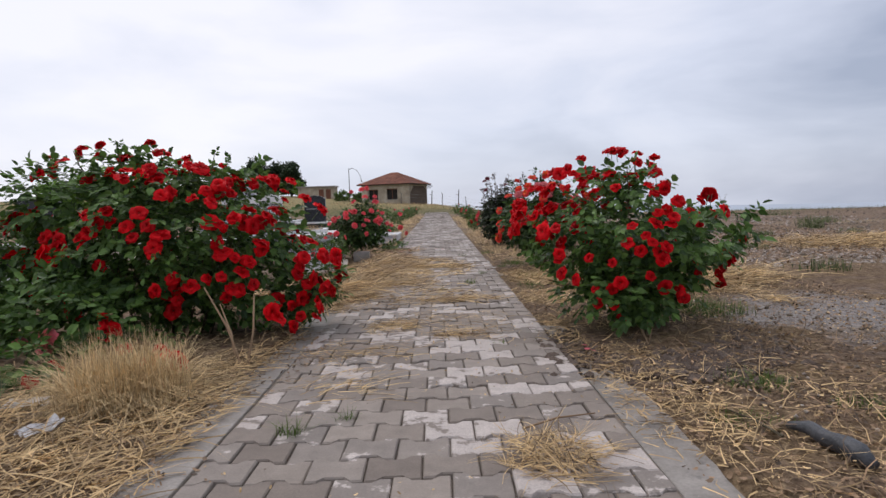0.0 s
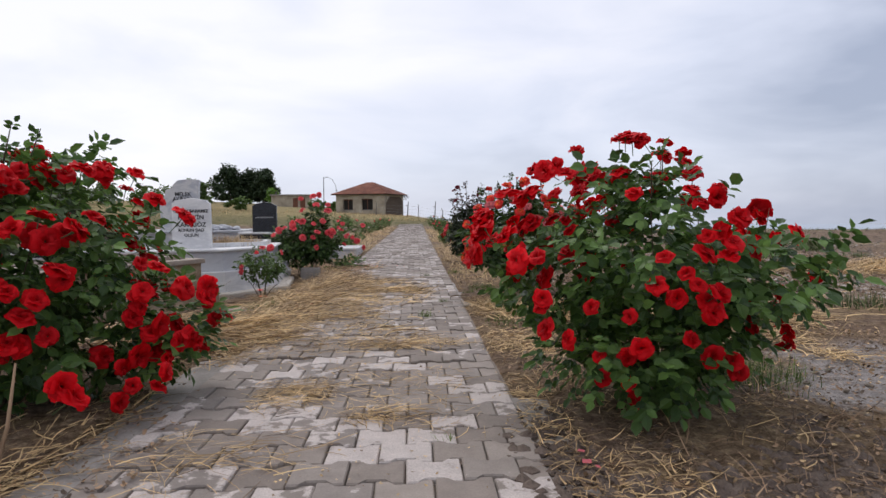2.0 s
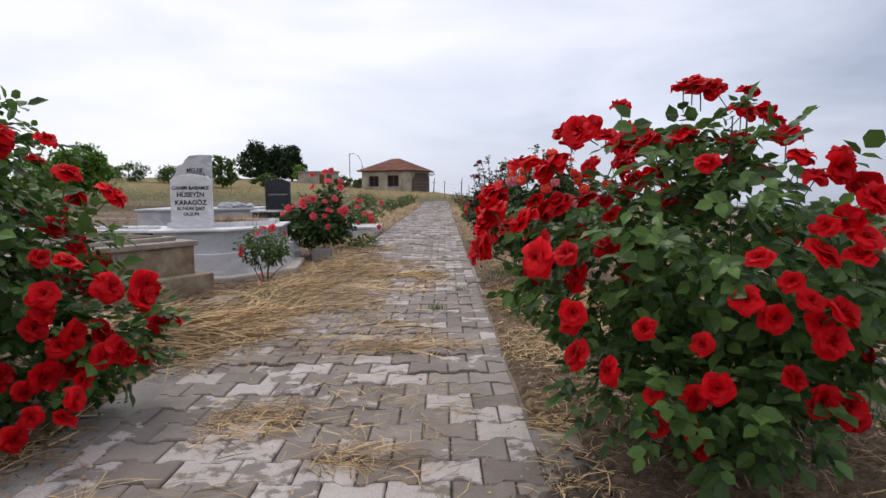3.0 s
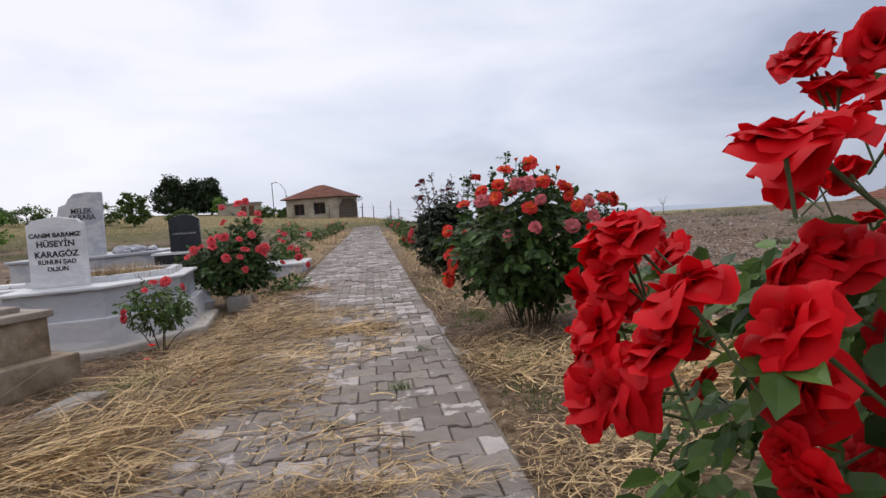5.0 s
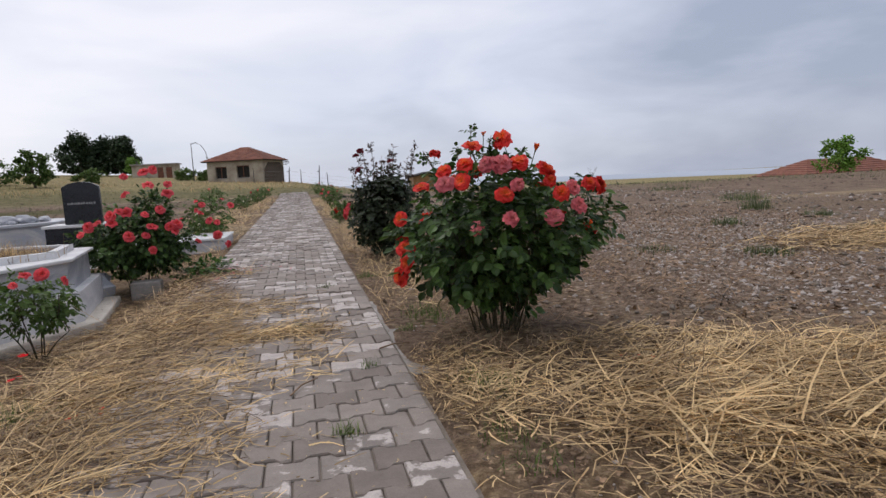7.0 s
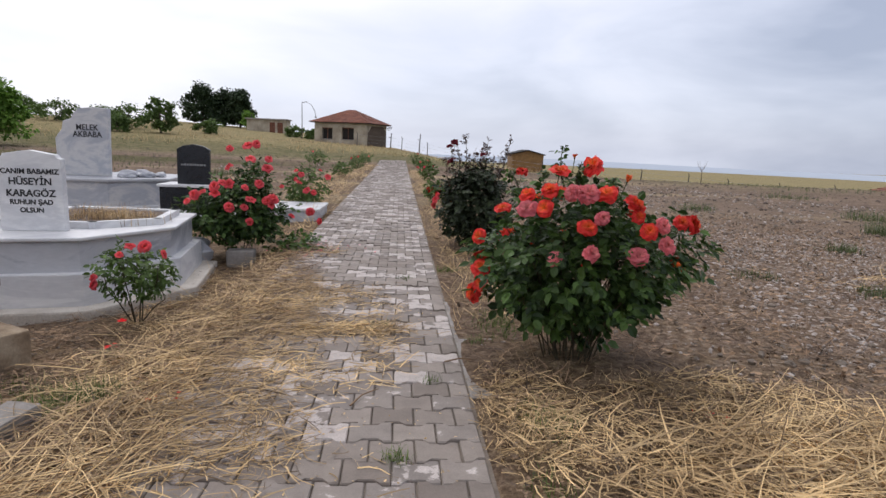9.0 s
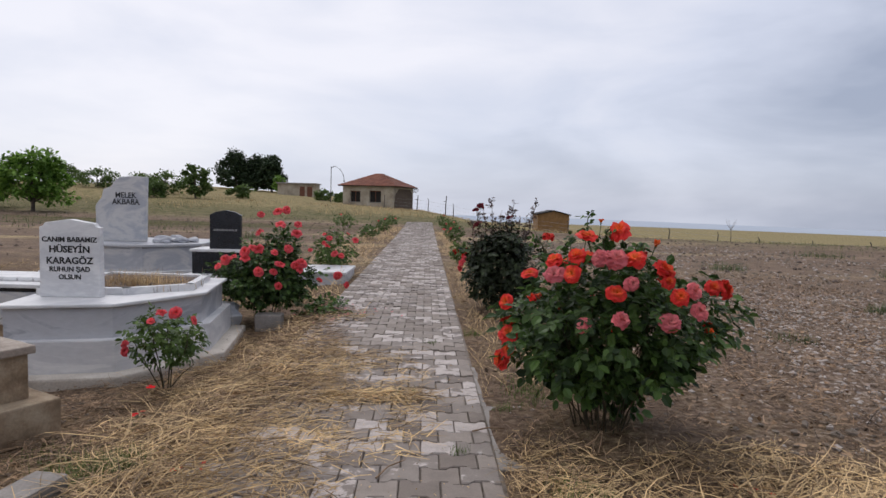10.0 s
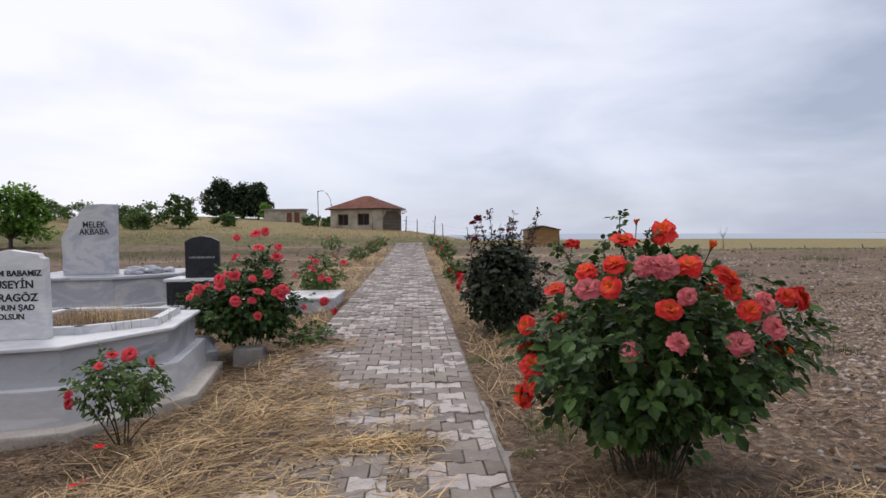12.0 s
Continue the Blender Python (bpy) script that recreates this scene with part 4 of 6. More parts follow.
RED_S = [(0.66, 4.92, 0.88), (0.66, 4.87, 0.90), (0.64, 4.87, 0.84), (0.64, 4.95, 0.78), (0.63, 4.90, 0.78), (0.64, 4.97, 0.74), (0.62, 4.87, 0.78), (0.63, 4.94, 0.72), (0.61, 4.86, 0.69), (0.61, 4.80, 0.71), (0.64, 4.93, 0.81), (0.65, 4.84, 0.89), (0.81, 5.23, 0.79), (0.84, 5.28, 0.73), (0.75, 5.17, 0.76), (0.64, 4.70, 0.84), (0.62, 4.71, 0.78), (0.87, 4.51, 1.07), (0.81, 4.36, 0.73), (0.74, 4.44, 0.71)]
bush = rose_bush("rose_bush", 1.45, 4.86, 0, (0.70, 0.66, 0.5), 0.64, 1700, "large bush of red roses in full bloom on bare soil", rr, shoots=((-0.1, -0.36, 1.15, 0.25), (-0.16, -0.4, 1.1, 0.25)), thin=0.22, back=0.78, skirt=0.4, flare=1.05, lobes=0.36, base_r=0.1, leaf=0.066)
for q in RED_A + RED_B:
    bloom(bush, *q, "red", rr, 1.05 if q[1] > 4.6 and q[0] < 1.2 else 0.8)
for x_, y_, z_ in RED_S:
    bloom(bush, x_, y_, z_, "red", rr, 1.0)
for q in RED_A + RED_B:
    if rr.random() < 0.6:
        bloom(bush, q[0] + rr.normal(0, 0.045), q[1] + 0.03, q[2] + rr.normal(0, 0.045), "red", rr, 0.75)
scatter_blooms(bush, 26, (0.74, 0.66, 0.50), 0.64, "red", rr, 0.3, (0.6, 1, -0.3), 3)

scatter_blooms(bush, 8, (0.36, 0.36, 0.4), 0.64, "redbud", rr, 0.9, (-0.5, -0.6, 0.6), 2)
# leaves low down, almost to the soil
n = 330
d_ = norm_rows(rr.normal(0, 1, (n, 3)))
p_ = d_ * np.array([0.5, 0.42, 0.26]) * (0.45 + 0.55 * rr.random((n, 1))) + np.array([-0.1, -0.22, 0.33])
ob = part("side_foliage", compound_leaves("side_foliage", p_, d_, d_ + np.array([0, 0, 1.0]), 0.062 * rr.uniform(0.7, 1.1, n), rr), M_ROSE_LEAF, bush)
ob["kind"] = "stuff"

# red bushes on the left
RED_C = [(-2.62, 4.74, 1.19), (-2.54, 4.78, 1.22), (-2.47, 4.79, 1.28), (-2.38, 4.84, 1.32), (-2.25, 4.87, 1.38), (-2.27, 4.90, 1.31), (-2.07, 4.63, 1.18), (-1.96, 4.99, 1.40), (-1.82, 4.86, 1.32), (-1.64, 4.57, 1.17), (-1.65, 4.42, 1.01), (-1.80, 4.62, 1.20), (-1.80, 4.53, 1.14), (-2.10, 4.90, 1.29), (-1.55, 4.66, 1.21), (-1.48, 4.64, 1.19), (-1.39, 4.50, 1.04), (-1.46, 4.43, 0.98), (-1.35, 4.45, 0.96), (-1.29, 4.57, 1.06), (-1.98, 4.38, 0.92), (-2.07, 4.37, 0.89), (-2.08, 4.35, 0.79), (-2.12, 4.34, 0.71), (-2.45, 4.50, 0.77), (-2.73, 4.73, 0.66), (-2.54, 4.56, 0.64), (-2.31, 4.41, 0.71), (-2.27, 4.39, 0.64), (-2.80, 4.69, 0.83), (-2.77, 4.70, 0.90)]
RED_D = [(-1.83, 4.32, 0.83), (-1.79, 4.30, 0.76), (-1.70, 4.32, 0.83), (-1.66, 4.29, 0.69), (-2.01, 4.31, 0.59), (-1.34, 4.39, 0.84), (-1.28, 4.42, 0.82), (-1.30, 4.38, 0.71), (-1.27, 4.39, 0.64), (-1.21, 4.46, 0.85), (-1.14, 4.52, 0.90), (-1.11, 4.50, 0.80), (-1.03, 4.57, 0.84), (-1.07, 4.50, 0.69), (-1.13, 4.46, 0.57), (-1.18, 4.44, 0.51), (-1.13, 4.52, 0.42), (-1.24, 4.45, 0.41), (-1.57, 4.32, 0.50), (-1.48, 4.36, 0.44), (-1.37, 4.37, 0.48), (-1.57, 4.38, 0.35), (-1.62, 4.42, 0.28), (-0.86, 4.92, 0.97), (-0.77, 5.05, 0.90), (-0.84, 4.71, 0.69), (-0.80, 4.79, 0.67), (-0.74, 4.93, 0.56), (-0.84, 4.72, 0.57), (-1.10, 4.77, 1.11), (-1.06, 4.87, 1.12), (-0.96, 4.98, 1.10)]
RED_E = [(-0.80, 4.97, 0.38), (-0.76, 5.20, 0.23), (-0.65, 5.24, 0.38), (-0.77, 4.67, 0.16), (-0.92, 4.64, 0.11), (-0.97, 4.32, 0.27), (-0.90, 4.92, 0.27), (-1.80, 4.07, 0.24), (-1.86, 4.07, 0.23), (-2.31, 4.46, 0.30), (-2.60, 4.58, 0.41), (-1.47, 3.91, 0.07), (-1.41, 3.91, 0.07), (-1.58, 3.96, 0.07), (-2.03, 3.86, 0.08), (-2.05, 3.67, 0.07), (-1.22, 4.48, 0.39)]
bush = rose_bush("rose_bush", -1.86, 5.0, 0, (0.92, 0.8, 0.66), 0.6, 2400, "wide sprawling bush of red roses beside the paved path", rr, shoots=((-0.23, -0.23, 1.4, 0.3), (0.4, -0.12, 1.32, 0.35), (0.49, -0.06, 1.3, 0.3), (-0.12, -0.17, 1.37, 0.25), (-0.52, -0.23, 1.34, 0.25)), leaf=0.07, skirt=0.86, canes=18, base_r=0.34, lobes=0.3)
for q in RED_C + RED_D + RED_E:
    bloom(bush, *q, "red", rr, 1.0)
    if rr.random() < 0.65:
        bloom(bush, q[0] + rr.normal(0, 0.05), q[1] + 0.02, q[2] + rr.normal(0, 0.05), "red", rr, 0.95)
scatter_blooms(bush, 26, (0.9, 0.78, 0.6), 0.62, "red", rr, 0.3, (0.3, 1, -0.2), 3)
scatter_blooms(bush, 22, (0.92, 0.8, 0.6), 0.62, "red", rr, 0.2, (1, -0.4, -0.2), 3)
scatter_blooms(bush, 30, (0.88, 0.76, 0.62), 0.62, "red", rr, 0.6, (-0.3, -1, 0.5), 3)
scatter_blooms(bush, 12, (0.6, 0.5, 0.66), 0.6, "redbud", rr, 1.1, (0.1, -0.5, 0.8), 3)
for q in ((-2.13, 3.95, 0.22), (-2.14, 3.93, 0.18), (-2.3, 3.97, 0.2)):
    bloom(bush, *q, "faded", rr)
# a low arm of the bush that reaches over the path's edge, and one at its foot
for lx, ly, lz, rx, ry, rz_, n in ((0.9, 0.12, 0.34, 0.3, 0.34, 0.27, 190), (-0.35, -1.2, 0.14, 0.34, 0.24, 0.12, 90), (-0.3, -0.8, 0.3, 0.5, 0.3, 0.25, 190), (-0.17, 0.0, 1.1, 0.5, 0.4, 0.22, 150), (-0.66, -0.3, 1.02, 0.4, 0.25, 0.26, 150)):
    d_ = norm_rows(rr.normal(0, 1, (n, 3)))
    p_ = d_ * np.array([rx, ry, rz_]) * (0.4 + 0.6 * rr.random((n, 1))) + np.array([lx, ly, lz])
    ob = part("side_foliage", compound_leaves("side_foliage", p_, d_, d_ + np.array([0, 0, 1.0]), 0.068 * rr.uniform(0.7, 1.1, n), rr), M_ROSE_LEAF, bush)
    ob["kind"] = "stuff"
for k in range(16):
    a = rr.uniform(-1.9, 0.9)
    bloom(bush, -0.98 + 0.3 * math.cos(a), 5.08 + 0.34 * math.sin(a), rr.uniform(0.2, 0.56), "red", rr, 1.0, (0.6, -0.5, 0))
# dead brown canes leaning out of its foot
for k, (x0, y0, x1, y1, z1) in enumerate(((0.79, -0.96, 0.53, -0.8, 0.45), (0.81, -0.98, 0.84, -0.85, 0.4), (0.73, -0.9, 0.6, -0.75, 0.34))):
    bm = bmesh.new()
    tube(bm, [(x0, y0, -0.03), ((x0 + x1) / 2 + 0.02, (y0 + y1) / 2, z1 * 0.5), (x1, y1, z1)], [0.008, 0.007, 0.004], 5)
    part("dead_cane", bm, M_STRAW_G, bush, "dead brown cane")
bush = rose_bush("rose_bush", -3.2, 4.95, 0, (0.62, 0.56, 0.46), 0.45, 800, "smaller red rose bush grown into its taller neighbour", rr, leaf=0.068, skirt=0.85)
scatter_blooms(bush, 26, (0.62, 0.56, 0.46), 0.5, "red", rr, 0.2, (0.4, -1, 0.3), 3)

# orange and pink bush
ORANGE = [(0.99, 8.38, 0.96), (1.14, 8.65, 1.16), (1.29, 8.34, 1.18), (1.47, 8.32, 1.22), (1.18, 8.18, 0.99), (1.22, 8.25, 1.08), (1.11, 8.31, 1.05), (1.38, 8.04, 0.91), (1.50, 8.14, 1.08), (1.64, 8.09, 1.03), (1.65, 8.05, 0.97), (1.70, 8.02, 0.90), (1.91, 8.11, 0.94), (2.00, 8.16, 0.93), (0.88, 8.52, 0.78), (0.89, 8.42, 0.61), (0.90, 8.45, 0.52), (0.87, 8.57, 0.42)]
FADED = [(1.36, 8.16, 1.08), (1.10, 8.24, 0.98), (1.46, 8.05, 0.96), (1.40, 8.00, 0.78), (1.22, 8.06, 0.74), (1.64, 7.98, 0.78), (1.81, 8.03, 0.83), (1.79, 8.06, 0.93), (1.32, 8.17, 1.08), (1.41, 8.15, 1.08)]
bush = rose_bush("rose_bush", 1.5, 8.55, 0, (0.63, 0.55, 0.47), 0.58, 1750, "round bush of orange-red and faded pink roses", rr, shoots=((-0.14, 0.03, 1.3, 0.22), (-0.1, -0.25, 1.24, 0.2), (0.05, -0.37, 1.16, 0.2), (-0.44, 0.08, 1.18, 0.2), (0.6, -0.1, 0.92, 0.2), (-0.3, -0.2, 1.18, 0.2)), leaf_mat=M_DEEP_LEAF, leaf=0.068, skirt=0.3, flare=1.15, canes=34, base_r=0.16, lobes=0.42, low=0.14, thin=0.16)
for q in ORANGE:
    bloom(bush, *q, "orange", rr, 1.05, (0, -0.5, 0.1))
for q in FADED:
    bloom(bush, *q, "faded", rr, 1.05, (0, -0.6, 0.1))
for q in ((1.43, 8.55, 1.26), (1.63, 8.2, 1.15), (1.88, 8.05, 0.72)):
    bloom(bush, *q, "orangebud", rr)
scatter_blooms(bush, 16, (0.58, 0.5, 0.42), 0.64, "orange", rr, 0.5, (0.2, 1, 0.1), 2)

# dark bush behind it, with purple shoots
bush = rose_bush("rose_bush", 1.36, 12.6, 0, (0.42, 0.42, 0.5), 0.56, 1500, "dark-leaved rose bush with purple shoots and few flowers", rr, leaf_mat=M_DARK_LEAF, shoot_mat=M_SHOOT, shoots=[(-0.40 + 0.075 * i, -0.2 + 0.1 * (i % 3), 1.14 + 0.09 * ((i * 5) % 4), 0.42) for i in range(12)], leaf=0.066, skirt=0.75, lobes=0.4, canes=10)
for q in ((1.05, 12.3, 1.33), (1.0, 12.35, 1.28), (1.02, 12.3, 1.1), (1.4, 12.3, 1.2)):
    bloom(bush, *q, "crimson", rr, 1.1)
for q in ((0.86, 12.5, 0.62), (0.84, 12.5, 0.55), (0.88, 12.5, 0.68)):
    bloom(bush, *q, "coral", rr, 0.9)

# coral bush by the concrete block
CORAL = [(-1.57, 12.3, 1.16), (-1.37, 12.32, 1.2), (-1.27, 12.33, 1.22), (-1.28, 12.06, 1.05), (-1.11, 12.23, 1.05), (-1.09, 12.05, 0.95), (-1.48, 11.92, 0.96), (-1.15, 11.9, 0.79), (-1.46, 11.83, 0.78), (-1.53, 11.83, 0.79), (-1.62, 11.83, 0.75), (-1.75, 11.84, 0.68), (-1.85, 11.87, 0.65), (-1.94, 11.91, 0.57), (-1.99, 12.01, 0.37), (-1.29, 11.84, 0.75), (-1.46, 11.81, 0.53), (-1.3, 11.83, 0.53), (-1.23, 11.84, 0.61), (-1.07, 11.9, 0.6), (-1.01, 11.95, 0.62), (-1.03, 11.93, 0.55), (-1.26, 11.89, 0.36), (-1.61, 11.81, 0.67), (-0.65, 12.35, 0.44), (-0.54, 12.33, 0.33), (-0.86, 12.27, 0.39)]
bush = rose_bush("rose_bush", -1.5, 12.3, -0.17, (0.56, 0.42, 0.38), 0.56, 1150, "coral-pink rose bush with one tall stem by the block", rr, shoots=((0.13, 0.02, 1.2, 0.6), (0.23, 0.03, 1.2, 0.6), (0.3, -0.05, 1.05, 0.5), (0.02, 0.0, 1.12, 0.5), (0.38, -0.02, 1.0, 0.5), (0.18, -0.1, 1.1, 0.5), (0.3, 0.1, 1.0, 0.5), (0.08, 0.08, 1.1, 0.55)), leaf_mat=M_DEEP_LEAF, leaf=0.066, skirt=0.75, canes=12, lobes=0.34)
for q in CORAL:
    bloom(bush, *q, "coral", rr, 1.0, (0, -0.4, 0.1))
d_ = norm_rows(rr.normal(0, 1, (140, 3)))
p_ = d_ * np.array([0.2, 0.2, 0.32]) * (0.4 + 0.6 * rr.random((140, 1))) + np.array([0.2, 0.0, 0.88])
ob = part("upper_foliage", compound_leaves("upper_foliage", p_, d_, d_ + np.array([0, 0, 1.0]), 0.066 * rr.uniform(0.7, 1.1, 140), rr), M_DEEP_LEAF, bush)
ob["kind"] = "stuff"
d_ = norm_rows(rr.normal(0, 1, (110, 3)))
p_ = d_ * np.array([0.32, 0.2, 0.12]) * (0.4 + 0.6 * rr.random((110, 1))) + np.array([0.68, 0.0, 0.2])
ob = part("side_foliage", compound_leaves("side_foliage", p_, d_, d_ + np.array([0, 0, 1.0]), 0.066 * rr.uniform(0.7, 1.1, 110), rr), M_ROSE_LEAF, bush)
ob["kind"] = "stuff"

# small bush before the white grave
bush = rose_bush("rose_bush", -1.55, 9.6, -0.07, (0.27, 0.22, 0.2), 0.33, 230, "small young rose bush with a few red flowers", rr, leaf_mat=M_LIGHT_LEAF, leaf=0.05, skirt=0.5, canes=6, base_r=0.05, shoots=((0.05, -0.1, 0.47, 0.2), (0.2, -0.1, 0.42, 0.2), (-0.05, -0.1, 0.45, 0.2)))
for q in ((-1.49, 9.38, 0.5), (-1.4, 9.41, 0.5), (-1.55, 9.34, 0.45), (-1.28, 9.43, 0.44), (-1.73, 9.33, 0.28), (-1.74, 9.35, 0.22)):
    bloom(bush, *q, "coral", rr, 0.75)

# farther bushes along the path
for x, y, rx, hh, kind, n, lab in ((-1.28, 16.3, 0.4, 0.85, "coral", 9, "sparse coral rose bush beyond the graves"), (-1.45, 17.0, 0.25, 0.4, "cream", 7, "low rose bush with cream flowers"), (-1.6, 26.5, 0.35, 0.55, "cream", 2, "small green bush at the path edge"), (-1.5, 32.0, 0.35, 0.6, "coral", 2, "small green bush at the path edge"), (-1.45, 38.0, 0.4, 0.6, "coral", 1, "small green bush at the path edge"), (-3.3, 33.0, 0.55, 0.8, "coral", 1, "leggy green bush in the field"), (1.35, 25.5, 0.3, 0.7, "coral", 5, "small red-flowered bush at the path edge"), (1.5, 31.0, 0.35, 0.7, "coral", 3, "small green bush at the path edge"), (1.35, 39.0, 0.4, 0.7, "coral", 1, "small green bush at the path edge"), (1.2, 18.5, 0.22, 0.5, "red", 6, "small red rose bush at the path edge")):
    z0 = float(height(x, y))
    bush = rose_bush("rose_bush", x, y, z0, (rx, rx, hh * 0.42), hh * 0.55, 170, lab, rr, leaf=0.07, skirt=0.5, canes=5, base_r=0.05, leaf_mat=M_SHRUB, shoots=((0.05, 0, hh * 1.05, hh * 0.4), (-0.1, 0, hh, hh * 0.4)))
    scatter_blooms(bush, n, (rx, rx, hh * 0.45), hh * 0.55, kind, rr, hh * 0.3, (0, -1, 0.3), 1)

# ------------------------------------------------------------------ buildings on the hill
def hip_house():
    """A derelict single-storey house with a hipped tile roof; its near corner stands at the thing's origin."""
    L, D, H = 6.1, 6.2, 2.75
    g = tagged(empty("old_house", -3.24, 72.0, 0.42, -19), "derelict plastered house with hipped red tile roof and broken windows", "house")
    # front wall with two openings
    wins = ((-5.2, -3.95, 0.95, 2.15), (-2.85, -1.45, 0.95, 2.2))
    bm = bmesh.new()
    xs = [-L] + [v for w in wins for v in w[:2]] + [0.0]
    for a, c in zip(xs, xs[1:]):
        w = [q for q in wins if q[0] == a]
        if w:
            box(bm, a, c, 0, 0.4, -0.6, w[0][2])
            box(bm, a, c, 0, 0.4, w[0][3], H)
        else:
            box(bm, a, c, 0, 0.4, -0.6, H)
    part("wall", bm, M_PLASTER, g)
    bm = bmesh.new()
    box(bm, -0.4, 0.0, 0.402, D, -0.6, H)
    part("wall", bm, M_PLASTER, g)
    bm = bmesh.new()
    box(bm, -L, -0.4, D - 0.4, D, -0.6, H)
    box(bm, -L, -L + 0.4, 0.402, D - 0.402, -0.6, H)
    part("wall", bm, M_PLASTER, g)
    bm = slab_upright([(0.15, -0.6), (D - 0.2, -0.6), (D - 0.1, 1.9), (D - 1.2, 2.5), (1.6, 2.45), (0.5, 1.7)], -0.05, 0.05)
    ob = part("bare_patch", bm, M_MUD, g, "bare mud brick where the plaster fell")
    ob.matrix_basis = pose(-0.01, 0, 0, 0, 0, 90)
    for x0, x1, z0, z1 in wins:
        w = part("window", box(bmesh.new(), x0, x1, 0.28, 0.34, z0, z1), M_DARK, g, "dark broken window")
        part("window_frame", box(bmesh.new(), x0 - 0.02, x1 + 0.02, 0.08, 0.16, z1 - 0.09, z1 - 0.01), M_RUST, w)
        part("mullion", box(bmesh.new(), (x0 + x1) / 2 - 0.03, (x0 + x1) / 2 + 0.03, 0.1, 0.16, z0, z1 - 0.095), M_RUST, w)
        part("sill", box(bmesh.new(), x0 - 0.08, x1 + 0.08, -0.06, 0.12, z0 - 0.08, z0 - 0.003), M_CONCRETE, w)
    # hipped roof of tile courses
    o = 0.45
    bm = bmesh.new()
    x0, x1, y0, y1 = -L - o, o, -o, D + o
    apex0, apex1 = Vector((-L / 2 - 0.35, D / 2, H + 1.5)), Vector((-L / 2 + 0.35, D / 2, H + 1.5))
    c = [Vector((x0, y0, H)), Vector((x1, y0, H)), Vector((x1, y1, H)), Vector((x0, y1, H))]
    sides = ((c[0], c[1], apex0, apex1), (c[1], c[2], apex1, apex1), (c[2], c[3], apex1, apex0), (c[3], c[0], apex0, apex0))
    steps = 12
    for a, b_, ta, tb in sides:
        for i in range(steps):
            s0, s1 = i / steps, (i + 1) / steps
            q = [a.lerp(ta, s0), b_.lerp(tb, s0), b_.lerp(tb, s1), a.lerp(ta, s1)]
            lift = Vector((0, 0, 0.05))
            vs = [bm.verts.new(p + (lift if k < 2 else Vector())) for k, p in enumerate(q)]
            bm.faces.new(vs)
            lo = [bm.verts.new(q[0] - Vector((0, 0, 0.01))), bm.verts.new(q[1] - Vector((0, 0, 0.01)))]
            bm.faces.new((lo[0], lo[1], vs[1], vs[0]))
    roof = part("roof", bm, M_TILE, g, "faded red clay tile roof")
    part("eaves_board", prism([(x0 + 0.03, y0 + 0.03), (x1 - 0.03, y0 + 0.03), (x1 - 0.03, y1 - 0.03), (x0 + 0.03, y1 - 0.03)], H - 0.09, H - 0.005), M_DARK, g)
    for k in range(5):
        part("broken_batten", box(bmesh.new(), 0.35, 0.8 + 0.1 * (k % 2), D - 0.2 - 0.35 * k, D - 0.1 - 0.35 * k, H - 0.25 - 0.16 * (k % 3), H - 0.19 - 0.16 * (k % 3)), M_POST, g)
    return g


def low_building():
    g = tagged(empty("low_outbuilding", -18.6, 95, 1.75), "low flat-roofed plaster outbuilding with rusty doors", "building")
    part("wall", box(bmesh.new(), -2.8, 2.8, 0, 3, -0.6, 1.95), M_PLASTER, g)
    part("roof", box(bmesh.new(), -3.0, 3.0, -0.25, 3.2, 1.95, 2.12), M_CONCRETE, g)
    for x in (0.4, 1.5):
        part("door", box(bmesh.new(), x, x + 0.75, -0.05, -0.003, 0.1, 1.6), M_RUST, g, "rusty metal door")
    part("pipe", box(bmesh.new(), -2.3, -2.15, 0.5, 0.65, 2.12, 2.6), M_POST, g)
    return g


def timber_shed():
    g = tagged(empty("timber_shed", 14.1, 70, -0.75), "brown timber shed with a low gable roof", "shed")
    for i in range(17):
        x = -1.68 + i * 0.2
        part("board", box(bmesh.new(), x, x + 0.192, -0.02, 0.02, -1.9, 1.3 + 0.42 * (1 - abs(x + 0.1) / 1.7) - 0.02), M_TIMBER, g)
    part("wall", slab_upright([(-1.68, -1.9), (1.7, -1.9), (1.7, 1.28), (0, 1.66), (-1.68, 1.28)], 0.025, 3.0), M_TIMBER, g)
    part("roof", slab_upright([(-1.85, 1.24), (0, 1.66), (1.87, 1.24), (1.87, 1.34), (0, 1.78), (-1.85, 1.34)], -0.2, 3.2), M_DARK, g, "dark felt roof")
    return g


